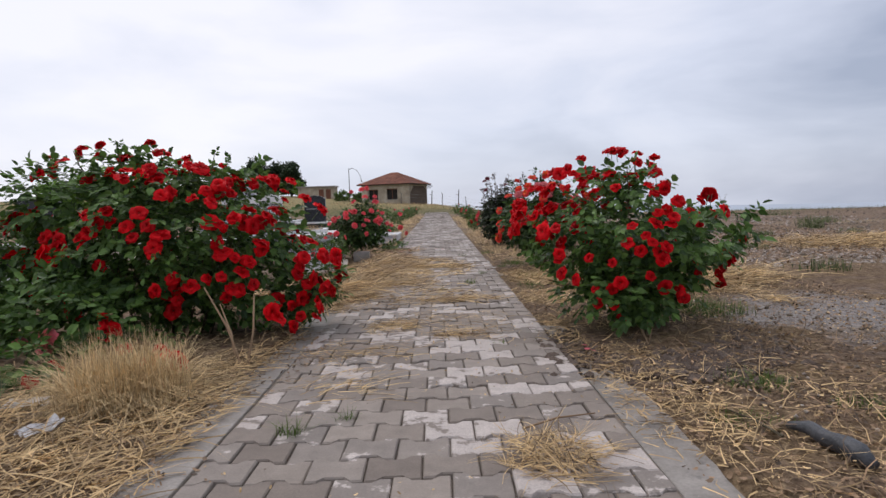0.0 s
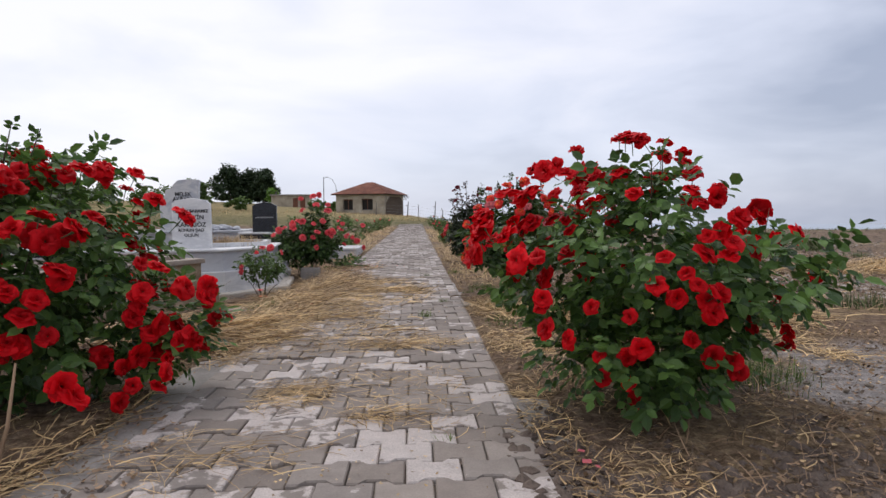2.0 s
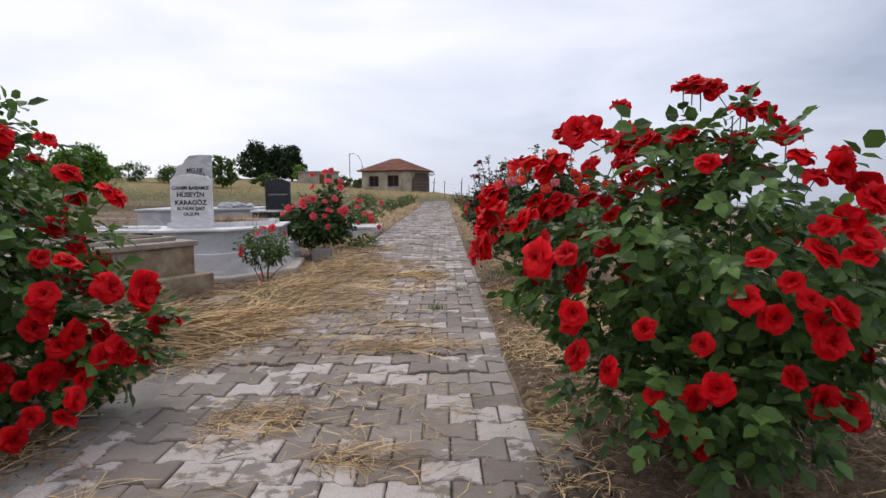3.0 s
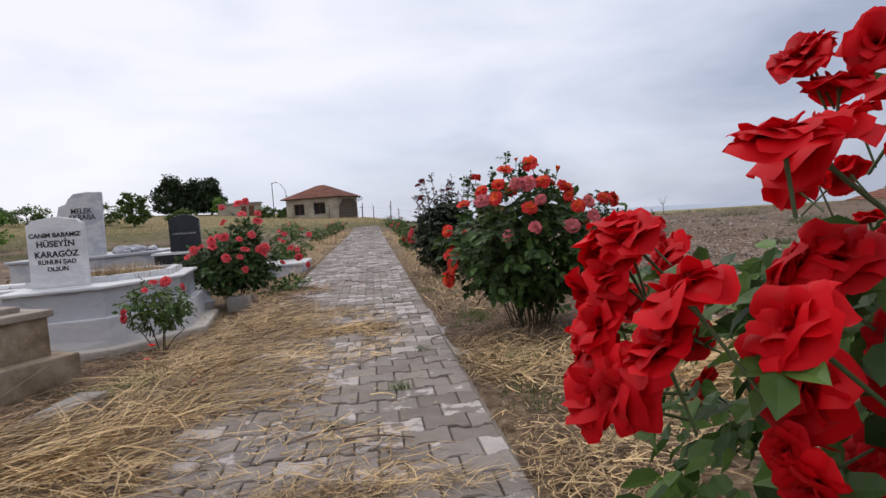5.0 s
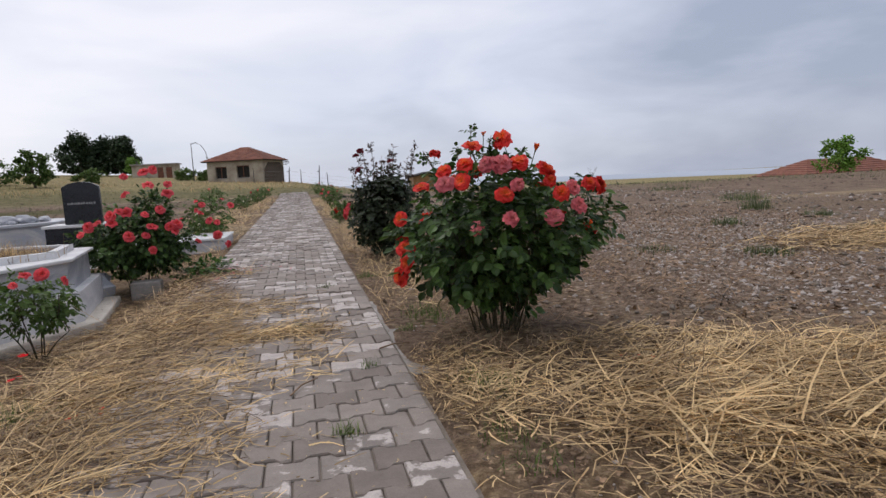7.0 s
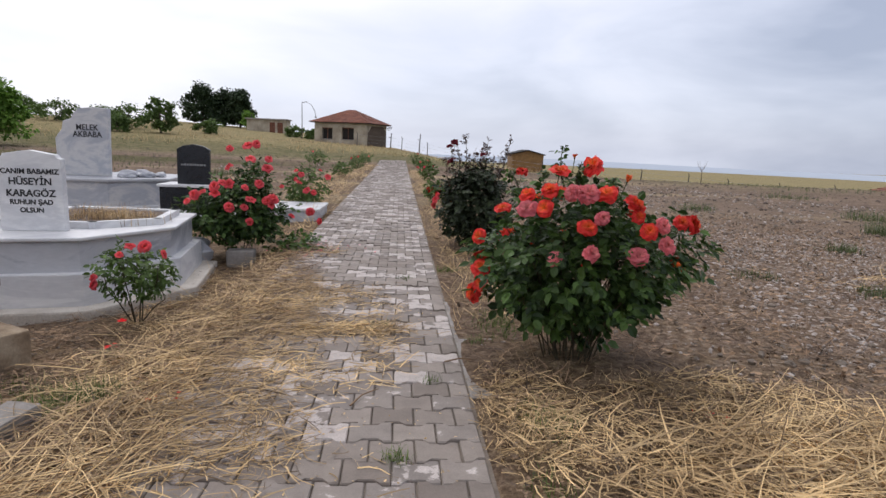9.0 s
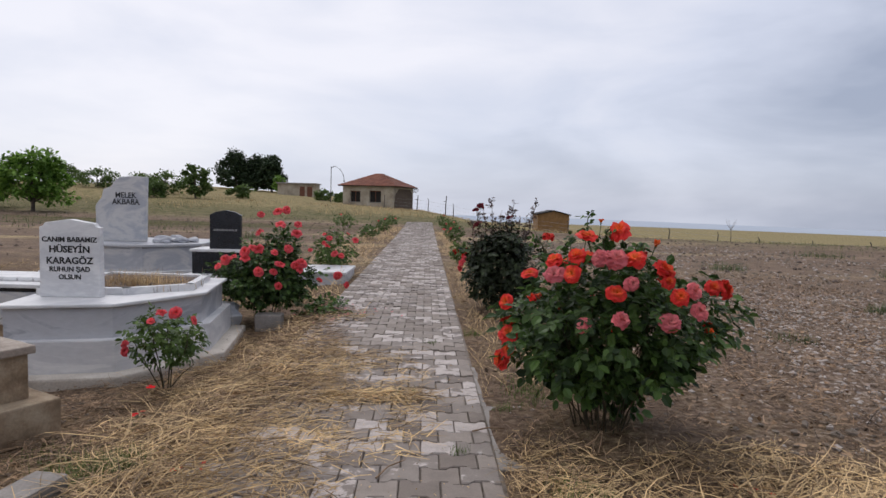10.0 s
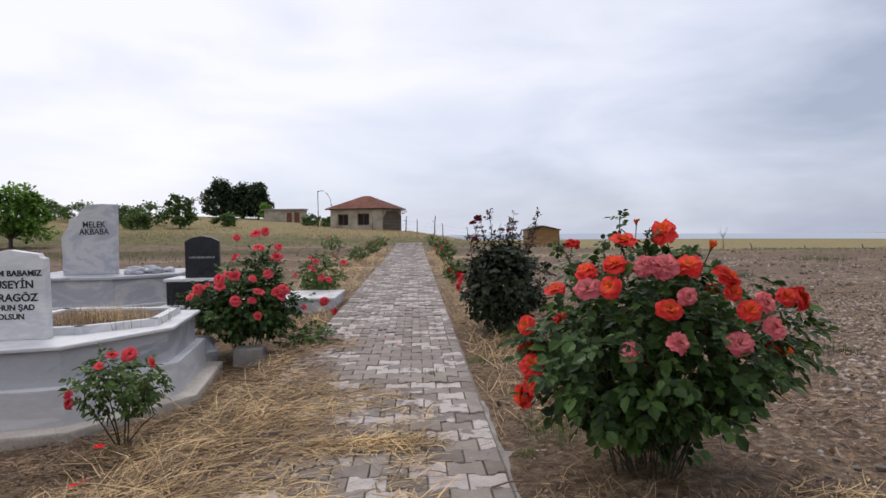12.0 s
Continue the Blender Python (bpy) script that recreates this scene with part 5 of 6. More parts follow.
def tiled_house(x, y, z, w, d, hgt, rz):
    """A house below the crest of the field, of which the tile roof shows."""
    g = tagged(empty("village_house", x, y, z, rz), "village house with a red tile roof below the field", "house")
    part("wall", box(bmesh.new(), -w / 2, w / 2, -d / 2, d / 2, -4.0, -0.02), M_PLASTER, g)
    bm = bmesh.new()
    o = 0.5
    c = [Vector((-w / 2 - o, -d / 2 - o, 0)), Vector((w / 2 + o, -d / 2 - o, 0)), Vector((w / 2 + o, d / 2 + o, 0)), Vector((-w / 2 - o, d / 2 + o, 0))]
    a0, a1 = Vector((-w / 2 + d * 0.5, 0, hgt)), Vector((w / 2 - d * 0.5, 0, hgt))
    for a, b_, ta, tb in ((c[0], c[1], a0, a1), (c[1], c[2], a1, a1), (c[2], c[3], a1, a0), (c[3], c[0], a0, a0)):
        for i in range(10):
            q = [a.lerp(ta, i / 10), b_.lerp(tb, i / 10), b_.lerp(tb, (i + 1) / 10), a.lerp(ta, (i + 1) / 10)]
            vs = [bm.verts.new(p + Vector((0, 0, 0.07 if k < 2 else 0))) for k, p in enumerate(q)]
            bm.faces.new(vs)
            lo = [bm.verts.new(q[0]), bm.verts.new(q[1])]
            bm.faces.new((lo[0], lo[1], vs[1], vs[0]))
    part("roof", bm, M_TILE, g, "red clay tile roof")
    for k in (-0.3, 0.2):
        part("window", box(bmesh.new(), w * k, w * k + 1.1, -d / 2 - 0.03, -d / 2 + 0.02, -1.9, -0.8), M_DARK, g)
    return g


hip_house()
low_building()
timber_shed()
tiled_house(63.7, 66, -2.0, 18, 9.5, 2.3, 0)
tiled_house(80, 64, -2.1, 15, 9, 2.2, 4)


def lamp_post():
    x, y = -11.3, 80
    z = float(height(x, y))
    g = tagged(empty("street_lamp", x, y, z), "thin street lamp pole with a curved arm", "street lamp")
    part("pole", tube(bmesh.new(), [(0, 0, -0.2), (0, 0, 2.2), (0, 0, 4.3)], [0.06, 0.05, 0.045], 6), M_POST, g)
    part("arm", tube(bmesh.new(), [(0, 0, 4.2), (0.5, 0, 4.35), (1.1, 0, 4.0), (1.5, 0, 3.3), (1.6, 0, 2.7)], [0.04, 0.04, 0.035, 0.03, 0.03], 6), M_POST, g)
    part("lamp_head", box(bmesh.new(), 1.5, 1.7, -0.1, 0.1, 2.5, 2.7, 0.03), M_WIRE, g)


lamp_post()


# ------------------------------------------------------------------ fence
def fence_post(bent):
    g = tagged(empty("fence_post"), "dark iron fence post with a bent top on the field edge", "fence post", "field fence")
    pts = [(0, 0, -0.4), (0, 0, 0.9), (0, 0, 1.25)] + ([(-0.10, 0, 1.42)] if bent else [])
    part("shaft", tube(bmesh.new(), pts, [0.045, 0.04, 0.035] + ([0.03] if bent else []), 5), M_POST, g)
    return g


model = fence_post(True)
line = [(-4.0, 69.0), (0.6, 69.0), (3.3, 69.5), (5.8, 68.0), (9.5, 64), (13.0, 58.5), (16.0, 54), (19.0, 51), (22.3, 50), (25.6, 50), (29.6, 50), (34.1, 50), (39.4, 50), (45, 50), (51, 50), (57, 51)]
tops = []
for i, (x, y) in enumerate(line):
    z = float(height(x, y))
    if i == 0:
        model.matrix_basis = pose(x, y, z, 0, 2, 0)
    else:
        copy_thing(model, pose(x, y, z, random.uniform(-3, 3), random.uniform(-4, 4), random.uniform(-20, 20)))
    tops.append(Vector((x, y, z)))
for k, hgt in enumerate((0.45, 0.8, 1.15)):
    pts = [a.lerp(c, t) + Vector((0, 0, hgt - 0.12 * t * (1 - t))) for a, c in zip(tops, tops[1:]) for t in (0, 0.33, 0.66)]
    bm = tube(bmesh.new(), pts, [0.008] * len(pts), 3)
    tagged(part("fence_wire", bm, M_WIRE), "thin galvanised wire strung between the fence posts", "wire", "field fence")
# taller poles by the path's end
for x, y, hgt in ((2.5, 71.6, 2.1), (-0.6, 71.2, 1.6)):
    z = float(height(x, y))
    g = tagged(empty("wooden_pole", x, y, z), "thin leaning wooden pole at the end of the path", "pole")
    part("shaft", tube(bmesh.new(), [(0, 0, -0.3), (0.04, 0, hgt * 0.5), (0.1, 0, hgt)], [0.06, 0.055, 0.045], 6), M_POST, g)
    part("crosspiece", tube(bmesh.new(), [(-0.2, 0, hgt * 0.72), (0.06, 0, hgt * 0.68)], [0.03, 0.03], 5), M_POST, g)


# ------------------------------------------------------------------ trees
def tree(name, x, y, hgt, spread, n_leaf, leaf, mat, label, r, trunk_r=0.09, low=0.3, category="tree", clumps=16, needle=False):
    """A tapered trunk with limbs; the crown is leaves gathered in uneven clumps round the limb ends."""
    z = float(height(x, y))
    g = tagged(empty(name, x, y, z), label, category)
    bm = bmesh.new()
    tube(bm, [(0, 0, -0.3), (0.03, 0.02, hgt * 0.25), (-0.05, 0.0, hgt * 0.5), (0.02, 0, hgt * 0.8)], [trunk_r, trunk_r * 0.8, trunk_r * 0.5, trunk_r * 0.2], 7)
    trunk = part("trunk", bm, M_BARK, g)
    cent = []
    for i in range(clumps):
        a = 2.4 * i + r.uniform(-0.4, 0.4)
        s = (i + 0.5) / clumps
        zz = hgt * (low + (0.95 - low) * s)
        wide = spread * (math.sqrt(max(0.03, 1 - (2 * s - 0.8) ** 2 / 1.5)) if not needle else math.sqrt(max(0.05, 1 - s * s)) * 0.95)
        q = Vector((math.cos(a) * wide * r.uniform(0.35, 0.95), math.sin(a) * wide * r.uniform(0.35, 0.95), zz))
        cent.append(q)
        bm = bmesh.new()
        base = Vector((0, 0, max(hgt * low * 0.6, zz - hgt * 0.28)))
        tube(bm, [base, base.lerp(q, 0.5) + Vector((0, 0, 0.06 * hgt)), q], [trunk_r * 0.42, trunk_r * 0.25, trunk_r * 0.08], 5)
        part("limb", bm, M_BARK, g)
    per = n_leaf // clumps
    ps, ds = [], []
    for q in cent:
        d = norm_rows(r.normal(0, 1, (per, 3)))
        cr = spread * r.uniform(0.2, 0.46)
        p = np.array(q)[None] + d * cr * (0.25 + 0.75 * r.random((per, 1))) * np.array([1.15, 1.15, 0.62 if not needle else 0.95])
        ps.append(p), ds.append(d)
    p, d = np.concatenate(ps), np.concatenate(ds)
    p = p[p[:, 2] > 0.1 * hgt] if len(p) else p
    d = d[: len(p)]
    crown = stamp("crown", LEAF, LEAF_T, p, d + r.normal(0, 0.6, p.shape) - np.array([0, 0, 0.2]), d * 0.4 + np.array([0, 0, 1.0]) + r.normal(0, 0.4, p.shape), leaf * r.uniform(0.6, 1.2, len(p)))
    cr_ob = part("crown", crown, mat, g)
    cr_ob["kind"] = "stuff"
    return g


tr = np.random.default_rng(5)
tree("ash_tree", -21.8, 40, 3.3, 2.0, 4200, 0.24, M_TREE, "light green ash tree with a wide loose crown", tr, 0.12, 0.25, clumps=20)
tree("ash_tree", -25.5, 42, 2.7, 1.6, 2200, 0.24, M_TREE, "light green ash tree behind another", tr, 0.1, 0.25)
tree("pine_tree", -30.6, 105, 5.9, 3.3, 6500, 0.4, M_PINE, "dense dark green pine on the hill", tr, 0.2, 0.08, needle=True, clumps=24)
tree("pine_tree", -27.8, 107, 5.3, 3.0, 5500, 0.4, M_PINE, "dense dark green pine on the hill", tr, 0.2, 0.08, needle=True, clumps=22)
tree("pine_tree", -24.8, 105, 5.7, 2.6, 5500, 0.4, M_PINE, "dense dark green pine on the hill", tr, 0.2, 0.08, needle=True, clumps=22)
tree("young_tree", -22.0, 98, 2.6, 1.1, 1000, 0.3, M_TREE, "small bright green tree before the pines", tr, 0.08, 0.2)
tree("young_tree", -20.2, 60, 2.9, 1.5, 2200, 0.26, M_SHRUB, "bushy green young tree on the slope", tr, 0.1, 0.15)
for i, (x, y, hh, sp) in enumerate(((-24.5, 64, 2.0, 2.0), (-28, 66, 1.6, 1.8), (-32, 66, 1.8, 2.0), (-23, 58, 1.3, 1.3), (-12.6, 82, 1.3, 1.5), (-10.2, 81, 1.2, 1.3), (23.8, 75, 1.5, 1.7), (-36, 68, 1.9, 2.2), (-18, 66, 1.2, 1.3))):
    tree("shrub", x, y, hh, sp, 1300, 0.24, M_SHRUB, "low rounded green shrub on the rough slope", tr, 0.05, 0.1, "shrub", clumps=12)
tree("young_tree", 51.0, 53.5, 5.0, 2.2, 1500, 0.34, M_TREE, "open-crowned young tree before the tiled roofs", tr, 0.1, 0.4, clumps=11)
tree("young_tree", 66.5, 55, 8.0, 2.0, 1500, 0.34, M_TREE, "open-crowned young tree before the tiled roofs", tr, 0.1, 0.5, clumps=11)

# leafless sapling at the fence
z = float(height(22.3, 48))
g = tagged(empty("bare_sapling", 22.3, 48, z), "leafless grey sapling by the fence", "sapling")
part("trunk", tube(bmesh.new(), [(0, 0, -0.1), (0.03, 0, 0.9), (0, 0, 1.8)], [0.035, 0.028, 0.015], 5), M_BARK, g)
for a in (-0.5, 0.45, -0.25, 0.3):
    part("limb", tube(bmesh.new(), [(0, 0, 1.3 + abs(a) * 0.3), (a * 0.6, 0.1 * a, 1.8), (a * 0.8, 0, 2.2)], [0.014, 0.01, 0.005], 4), M_BARK, g)
# thing of dark grey beyond the fence
ob = tagged(part("field_boulder", rock_mesh("field_boulder", 0.45, 0.7, 31, 2), M_MUD), "dark boulder beyond the field fence", "stone")
ob.matrix_basis = pose(33.2, 51.5, float(height(33.2, 51.5)) + 0.45)


# ------------------------------------------------------------------ straw, grass and stones
sr = np.random.default_rng(11)


def lay(name, n, pick, length, width, heading, spread, mat, label, lift=0.08, curl=0.5, zjit=0.03, droop=0.1, category="straw"):
    """Loose dry stems strewn over a stretch of ground."""
    foot = pick(n)
    n = len(foot)
    z = height(foot[:, 0], foot[:, 1]) + 0.004 + zjit * sr.random(n) ** 2
    p = np.column_stack([foot[:, 0], foot[:, 1], z])
    me = strands(name, p, heading + spread * sr.normal(0, 1, n), sr.uniform(*length, n), sr.uniform(*width, n), lift * sr.normal(0.6, 1, n), curl, sr, droop)
    return tagged(part(name, me, mat), label, category, kind="stuff")


def blob(cx, cy, rx, ry, edge=1.0):
    def pick(n):
        a = sr.uniform(0, 2 * math.pi, n)
        k = np.sqrt(sr.random(n)) * (1 + 0.25 * sr.normal(0, 1, n) * edge)
        return np.column_stack([cx + rx * k * np.cos(a), cy + ry * k * np.sin(a)])
    return pick


def band(x0, x1, y0, y1, scale=1.3, cut=0.0, seed=0.0):
    """Points over a stretch, thinned into drifts."""
    def pick(n):
        q = np.column_stack([sr.uniform(x0, x1, n), sr.uniform(y0, y1, n)])
        g = np.array([noise.noise((a * scale, b_ * scale * 0.8, seed)) for a, b_ in q])
        ex = np.minimum(q[:, 0] - x0, x1 - q[:, 0]) / (0.35 * (x1 - x0))
        ey = np.minimum(q[:, 1] - y0, y1 - q[:, 1]) / (0.2 * (y1 - y0))
        fade = 0.4 * (1 - np.clip(np.minimum(ex, ey), 0, 1)) ** 2
        return q[g > cut + fade + 0.12 * sr.normal(0, 1, n)]
    return pick


def beside(pick, far=0.07):
    """Thins straw out where it would cover the paving by the brown grave."""
    def chosen(n):
        q = pick(n)
        t = np.clip((q[:, 1] - 6.7) / 1.1, 0, 1)
        lim = -0.66 + 0.62 * t * t * (3 - 2 * t) + 0.12 * np.sin(q[:, 1] * 7.0)
        return q[(q[:, 0] < lim + 0.08 * sr.normal(0, 1, len(q))) | (sr.random(len(q)) < far)]
    return chosen


def clear_of(pick, cx, cy, rx, ry):
    """Leaves a bare patch open."""
    def chosen(n):
        q = pick(n)
        d = np.hypot((q[:, 0] - cx) / rx, (q[:, 1] - cy) / ry)
        return q[d > 0.75 + 0.35 * sr.random(len(q))]
    return chosen


STRAW = "loose dry yellow straw strewn over the ground"
lay("straw_drift", 9000, beside(band(-1.75, -0.25, 5.4, 12.2, 1.2, -0.2, 2)), (0.05, 0.26), (0.0025, 0.0075), 0.4, 1.6, M_STRAW, STRAW, 0.2, 0.9, 0.05)
lay("straw_drift", 3600, beside(band(-1.5, -0.5, 6.0, 9.6, 1.2, -0.2, 9)), (0.12, 0.45), (0.003, 0.0075), 0.3, 1.3, M_STRAW, STRAW, 0.2, 0.6, 0.08)
lay("straw_drift", 17000, beside(band(-2.2, -0.4, 6.0, 12.6, 1.2, -0.4, 12)), (0.04, 0.2), (0.002, 0.006), 0.5, 1.5, M_STRAW_G, "matted grey-brown dead stems on the ground", 0.15, 0.8, 0.05)
lay("path_straw", 8000, beside(band(-0.98, 0.05, 5.4, 10.4, 1.5, -0.25, 5), 0.14), (0.05, 0.22), (0.0025, 0.007), 0.4, 1.2, M_STRAW, "thin straw scattered over the paving", 0.12, 0.8, 0.03)
lay("path_straw", 2940, band(-0.3, 0.5, 5.2, 10.6, 1.8, 0.05, 25), (0.05, 0.2), (0.003, 0.008), 0.4, 1.2, M_STRAW, "thin straw scattered over the paving", 0.12, 0.8, 0.02)
lay("path_straw", 630, blob(0.05, 9.1, 0.45, 0.14), (0.05, 0.2), (0.003, 0.008), 0.2, 1.0, M_STRAW, "drift of straw across the paving", 0.15, 0.8, 0.03)
lay("path_straw", 630, blob(0.2, 6.15, 0.5, 0.1), (0.05, 0.2), (0.002, 0.0048), 0.1, 1.0, M_STRAW, "drift of straw across the paving", 0.15, 0.8, 0.03)
lay("path_straw", 1540, band(-0.8, 0.85, 4.4, 6.6, 1.8, 0.08, 15), (0.05, 0.2), (0.002, 0.0048), 0.2, 1.2, M_STRAW, "thin straw scattered over the paving", 0.1, 0.8, 0.02)
lay("path_straw", 230, blob(-0.5, 4.3, 0.4, 0.2), (0.06, 0.22), (0.002, 0.0048), 0.2, 0.8, M_STRAW, "thin straw scattered over the paving")
lay("path_straw", 630, blob(0.45, 2.65, 0.17, 0.2, 0.6), (0.06, 0.2), (0.002, 0.0048), 1.0, 1.2, M_STRAW, "small heap of straw on the paving", 0.15, 0.9, 0.04)
lay("straw_drift", 9100, band(-2.8, -0.98, 1.2, 4.3, 1.3, -0.25, 3), (0.05, 0.26), (0.003, 0.008), 0.7, 1.2, M_STRAW, STRAW, 0.2, 0.8, 0.04)
lay("straw_drift", 4300, band(-1.6, -0.9, 1.6, 5.8, 1.3, -0.4, 4), (0.05, 0.2), (0.003, 0.008), 1.2, 0.8, M_STRAW, STRAW, 0.15, 0.8, 0.03)
lay("straw_drift", 10080, band(0.82, 3.0, 5.4, 8.3, 1.2, -0.15, 6), (0.04, 0.22), (0.003, 0.008), 0.3, 1.4, M_STRAW, STRAW, 0.2, 0.9, 0.04)
lay("straw_drift", 6720, band(0.8, 1.3, 1.5, 8.5, 1.4, -0.3, 26), (0.03, 0.12), (0.0025, 0.006), 0.3, 1.5, M_STRAW, "short chaff along the path edge", 0.2, 0.9, 0.02)
lay("straw_drift", 7000, blob(2.45, 7.05, 0.95, 0.55), (0.10, 0.36), (0.003, 0.008), -0.25, 1.0, M_STRAW, "thick heap of dry yellow straw on the field", 0.2, 0.7, 0.12)
lay("straw_drift", 10080, clear_of(band(1.0, 5.0, 0.8, 5.6, 1.1, -0.1, 7), 3.2, 5.1, 1.25, 0.9), (0.04, 0.2), (0.0025, 0.006), 0.3, 1.4, M_STRAW, STRAW, 0.25, 0.9, 0.03)
lay("straw_drift", 8960, clear_of(band(1.0, 4.5, 1.0, 6.0, 0.9, -0.25, 8), 3.2, 5.1, 1.25, 0.9), (0.03, 0.14), (0.0025, 0.006), 0.3, 1.5, M_STRAW_G, "short grey dead stems in the soil", 0.35, 0.9)
lay("straw_drift", 4200, blob(7.3, 10.6, 1.8, 0.9), (0.1, 0.35), (0.005, 0.011), -0.2, 1.0, M_STRAW, "heap of dry yellow straw on the field", 0.2, 0.7, 0.14)
lay("straw_drift", 13440, band(0.9, 3.6, 7.6, 16.0, 1.0, -0.15, 13), (0.04, 0.2), (0.003, 0.008), 0.4, 1.4, M_STRAW_G, "short grey dead stems in the soil", 0.35, 0.9)
lay("straw_drift", 9000, band(1.5, 9, 7.8, 17.0, 0.8, -0.1, 33), (0.05, 0.2), (0.003, 0.009), 0.4, 1.4, M_STRAW_G, "short grey dead stems in the soil", 0.35, 0.9)
lay("straw_drift", 6720, band(0.82, 1.5, 9.0, 34.0, 0.8, -0.3, 14), (0.06, 0.25), (0.003, 0.006), 1.4, 1.0, M_STRAW, STRAW, 0.5)
lay("straw_drift", 5600, band(-2.1, -0.78, 13.0, 38.0, 0.8, -0.25, 16), (0.06, 0.3), (0.005, 0.011), 1.4, 1.0, M_STRAW, STRAW, 0.5)
lay("straw_drift", 6300, band(-8, -2.0, 9, 24, 0.6, 0.0, 18), (0.06, 0.26), (0.005, 0.011), 0.3, 1.4, M_STRAW, STRAW, 0.5)
lay("path_straw", 520, blob(-0.28, 5.05, 0.2, 0.2), (0.04, 0.16), (0.002, 0.0045), 0.3, 1.0, M_STRAW, "thin straw scattered over the paving")
lay("path_straw", 150, blob(-0.45, 3.6, 0.25, 0.3), (0.06, 0.25), (0.002, 0.0048), 0.6, 0.5, M_STRAW, "thin straw scattered over the paving")
lay("path_straw", 260, blob(0.15, 4.7, 0.2, 0.1), (0.05, 0.18), (0.002, 0.0048), 0.3, 1.0, M_STRAW, "thin straw scattered over the paving")
lay("straw_heap", 3800, blob(-1.5, 6.5, 0.42, 0.6), (0.25, 0.6), (0.004, 0.009), 0.55, 0.5, M_STRAW, "tangled heap of long dry stems over the kerb", 0.16, 0.6, 0.12, 0.2)
lay("straw_heap", 1200, blob(-1.75, 6.5, 0.35, 0.5), (0.25, 0.5), (0.004, 0.009), 0.55, 0.8, M_STRAW_G, "tangled heap of dead brown stems by the grave", 0.16, 0.6, 0.1, 0.2)
lay("straw_drift", 700, beside(band(-1.2, -0.3, 6.4, 10.4, 1.2, -0.3, 44)), (0.25, 0.5), (0.003, 0.006), 0.4, 1.0, M_STRAW, "long loose stems lying on the straw", 0.1, 0.5, 0.06)
lay("straw_drift", 500, blob(2.4, 7.0, 0.9, 0.55), (0.3, 0.55), (0.005, 0.010), 0.2, 1.0, M_STRAW, "long loose stems lying on the straw", 0.15, 0.5, 0.12)


def standing(name, n, pick, length, width, mat, label, lean=0.35, category="grass"):
    """Upright blades, bending over at the tip."""
    foot = pick(n)
    n = len(foot)
    z = height(foot[:, 0], foot[:, 1]) - 0.02
    p = np.column_stack([foot[:, 0], foot[:, 1], z])
    k = 4
    L = sr.uniform(*length, n)
    a = sr.uniform(0, 2 * math.pi, n)
    ln = lean * np.abs(sr.normal(0.6, 0.6, n))
    w = sr.uniform(*width, n)
    v = np.zeros((n, k, 2, 3))
    for i in range(k):
        t = i / (k - 1)
        cx, cy = p[:, 0] + np.cos(a) * L * ln * t * t, p[:, 1] + np.sin(a) * L * ln * t * t
        cz = p[:, 2] + L * (t - 0.35 * ln * t * t)
        ww = w * (1 - 0.85 * t)
        for j, sg in enumerate((-0.5, 0.5)):
            v[:, i, j] = np.column_stack([cx - np.sin(a) * ww * sg, cy + np.cos(a) * ww * sg, cz])
    base = (np.arange(n) * k * 2)[:, None, None]
    quad = np.array([[2 * i, 2 * i + 1, 2 * i + 3, 2 * i + 2] for i in range(k - 1)])[None]
    me = mesh_arrays(name, v.reshape(-1, 3), (base + quad).reshape(-1, 4))
    return tagged(part(name, me, mat), label, category, kind="stuff")


standing("dry_grass_clump", 3200, blob(-1.45, 3.45, 0.26, 0.2, 0.7), (0.16, 0.42), (0.0025, 0.0055), M_PALE_STRAW, "thick clump of dry yellow grass before the rose bush", 1.2)
for cx, cy, n, rad, hgt in ((-0.54, 2.98, 70, 0.05, 0.12), (-0.34, 3.12, 40, 0.04, 0.09), (0.45, 4.4, 40, 0.05, 0.06), (0.481, 10.77, 60, 0.07, 0.08), (0.276, 9.22, 70, 0.1, 0.07), (0.608, 8.18, 60, 0.06, 0.08), (0.42, 7.35, 70, 0.07, 0.09), (0.1, 6.85, 60, 0.09, 0.07), (0.92, 11.2, 90, 0.1, 0.1), (0.95, 8.9, 60, 0.08, 0.1)):
    standing("grass_tuft", n, blob(cx, cy, rad, rad * 0.7), (hgt * 0.4, hgt), (0.003, 0.006), M_GRASS, "small green grass tuft growing between pavers", 0.8)
for cx, cy, n, rx, ry, hgt in ((-0.95, 9.9, 120, 0.2, 0.1, 0.06), (-1.5, 8.35, 260, 0.3, 0.2, 0.08), (1.05, 7.05, 160, 0.12, 0.3, 0.08), (2.9, 6.6, 200, 0.35, 0.2, 0.08), (-1.75, 7.2, 240, 0.2, 0.25, 0.1), (-1.2, 7.95, 600, 0.24, 0.14, 0.17), (-1.35, 8.9, 160, 0.2, 0.15, 0.07), (1.6, 3.45, 260, 0.15, 0.12, 0.09), (1.3, 2.95, 200, 0.14, 0.12, 0.07), (2.1, 5.3, 700, 0.3, 0.35, 0.16), (1.15, 7.7, 260, 0.15, 0.25, 0.10), (1.15, 9.3, 260, 0.15, 0.35, 0.10), (1.9, 3.1, 200, 0.12, 0.12, 0.06)):
    standing("grass_tuft", n, blob(cx, cy, rx, ry), (hgt * 0.4, hgt), (0.003, 0.007), M_GRASS, "patch of short green grass in dry litter", 0.9)
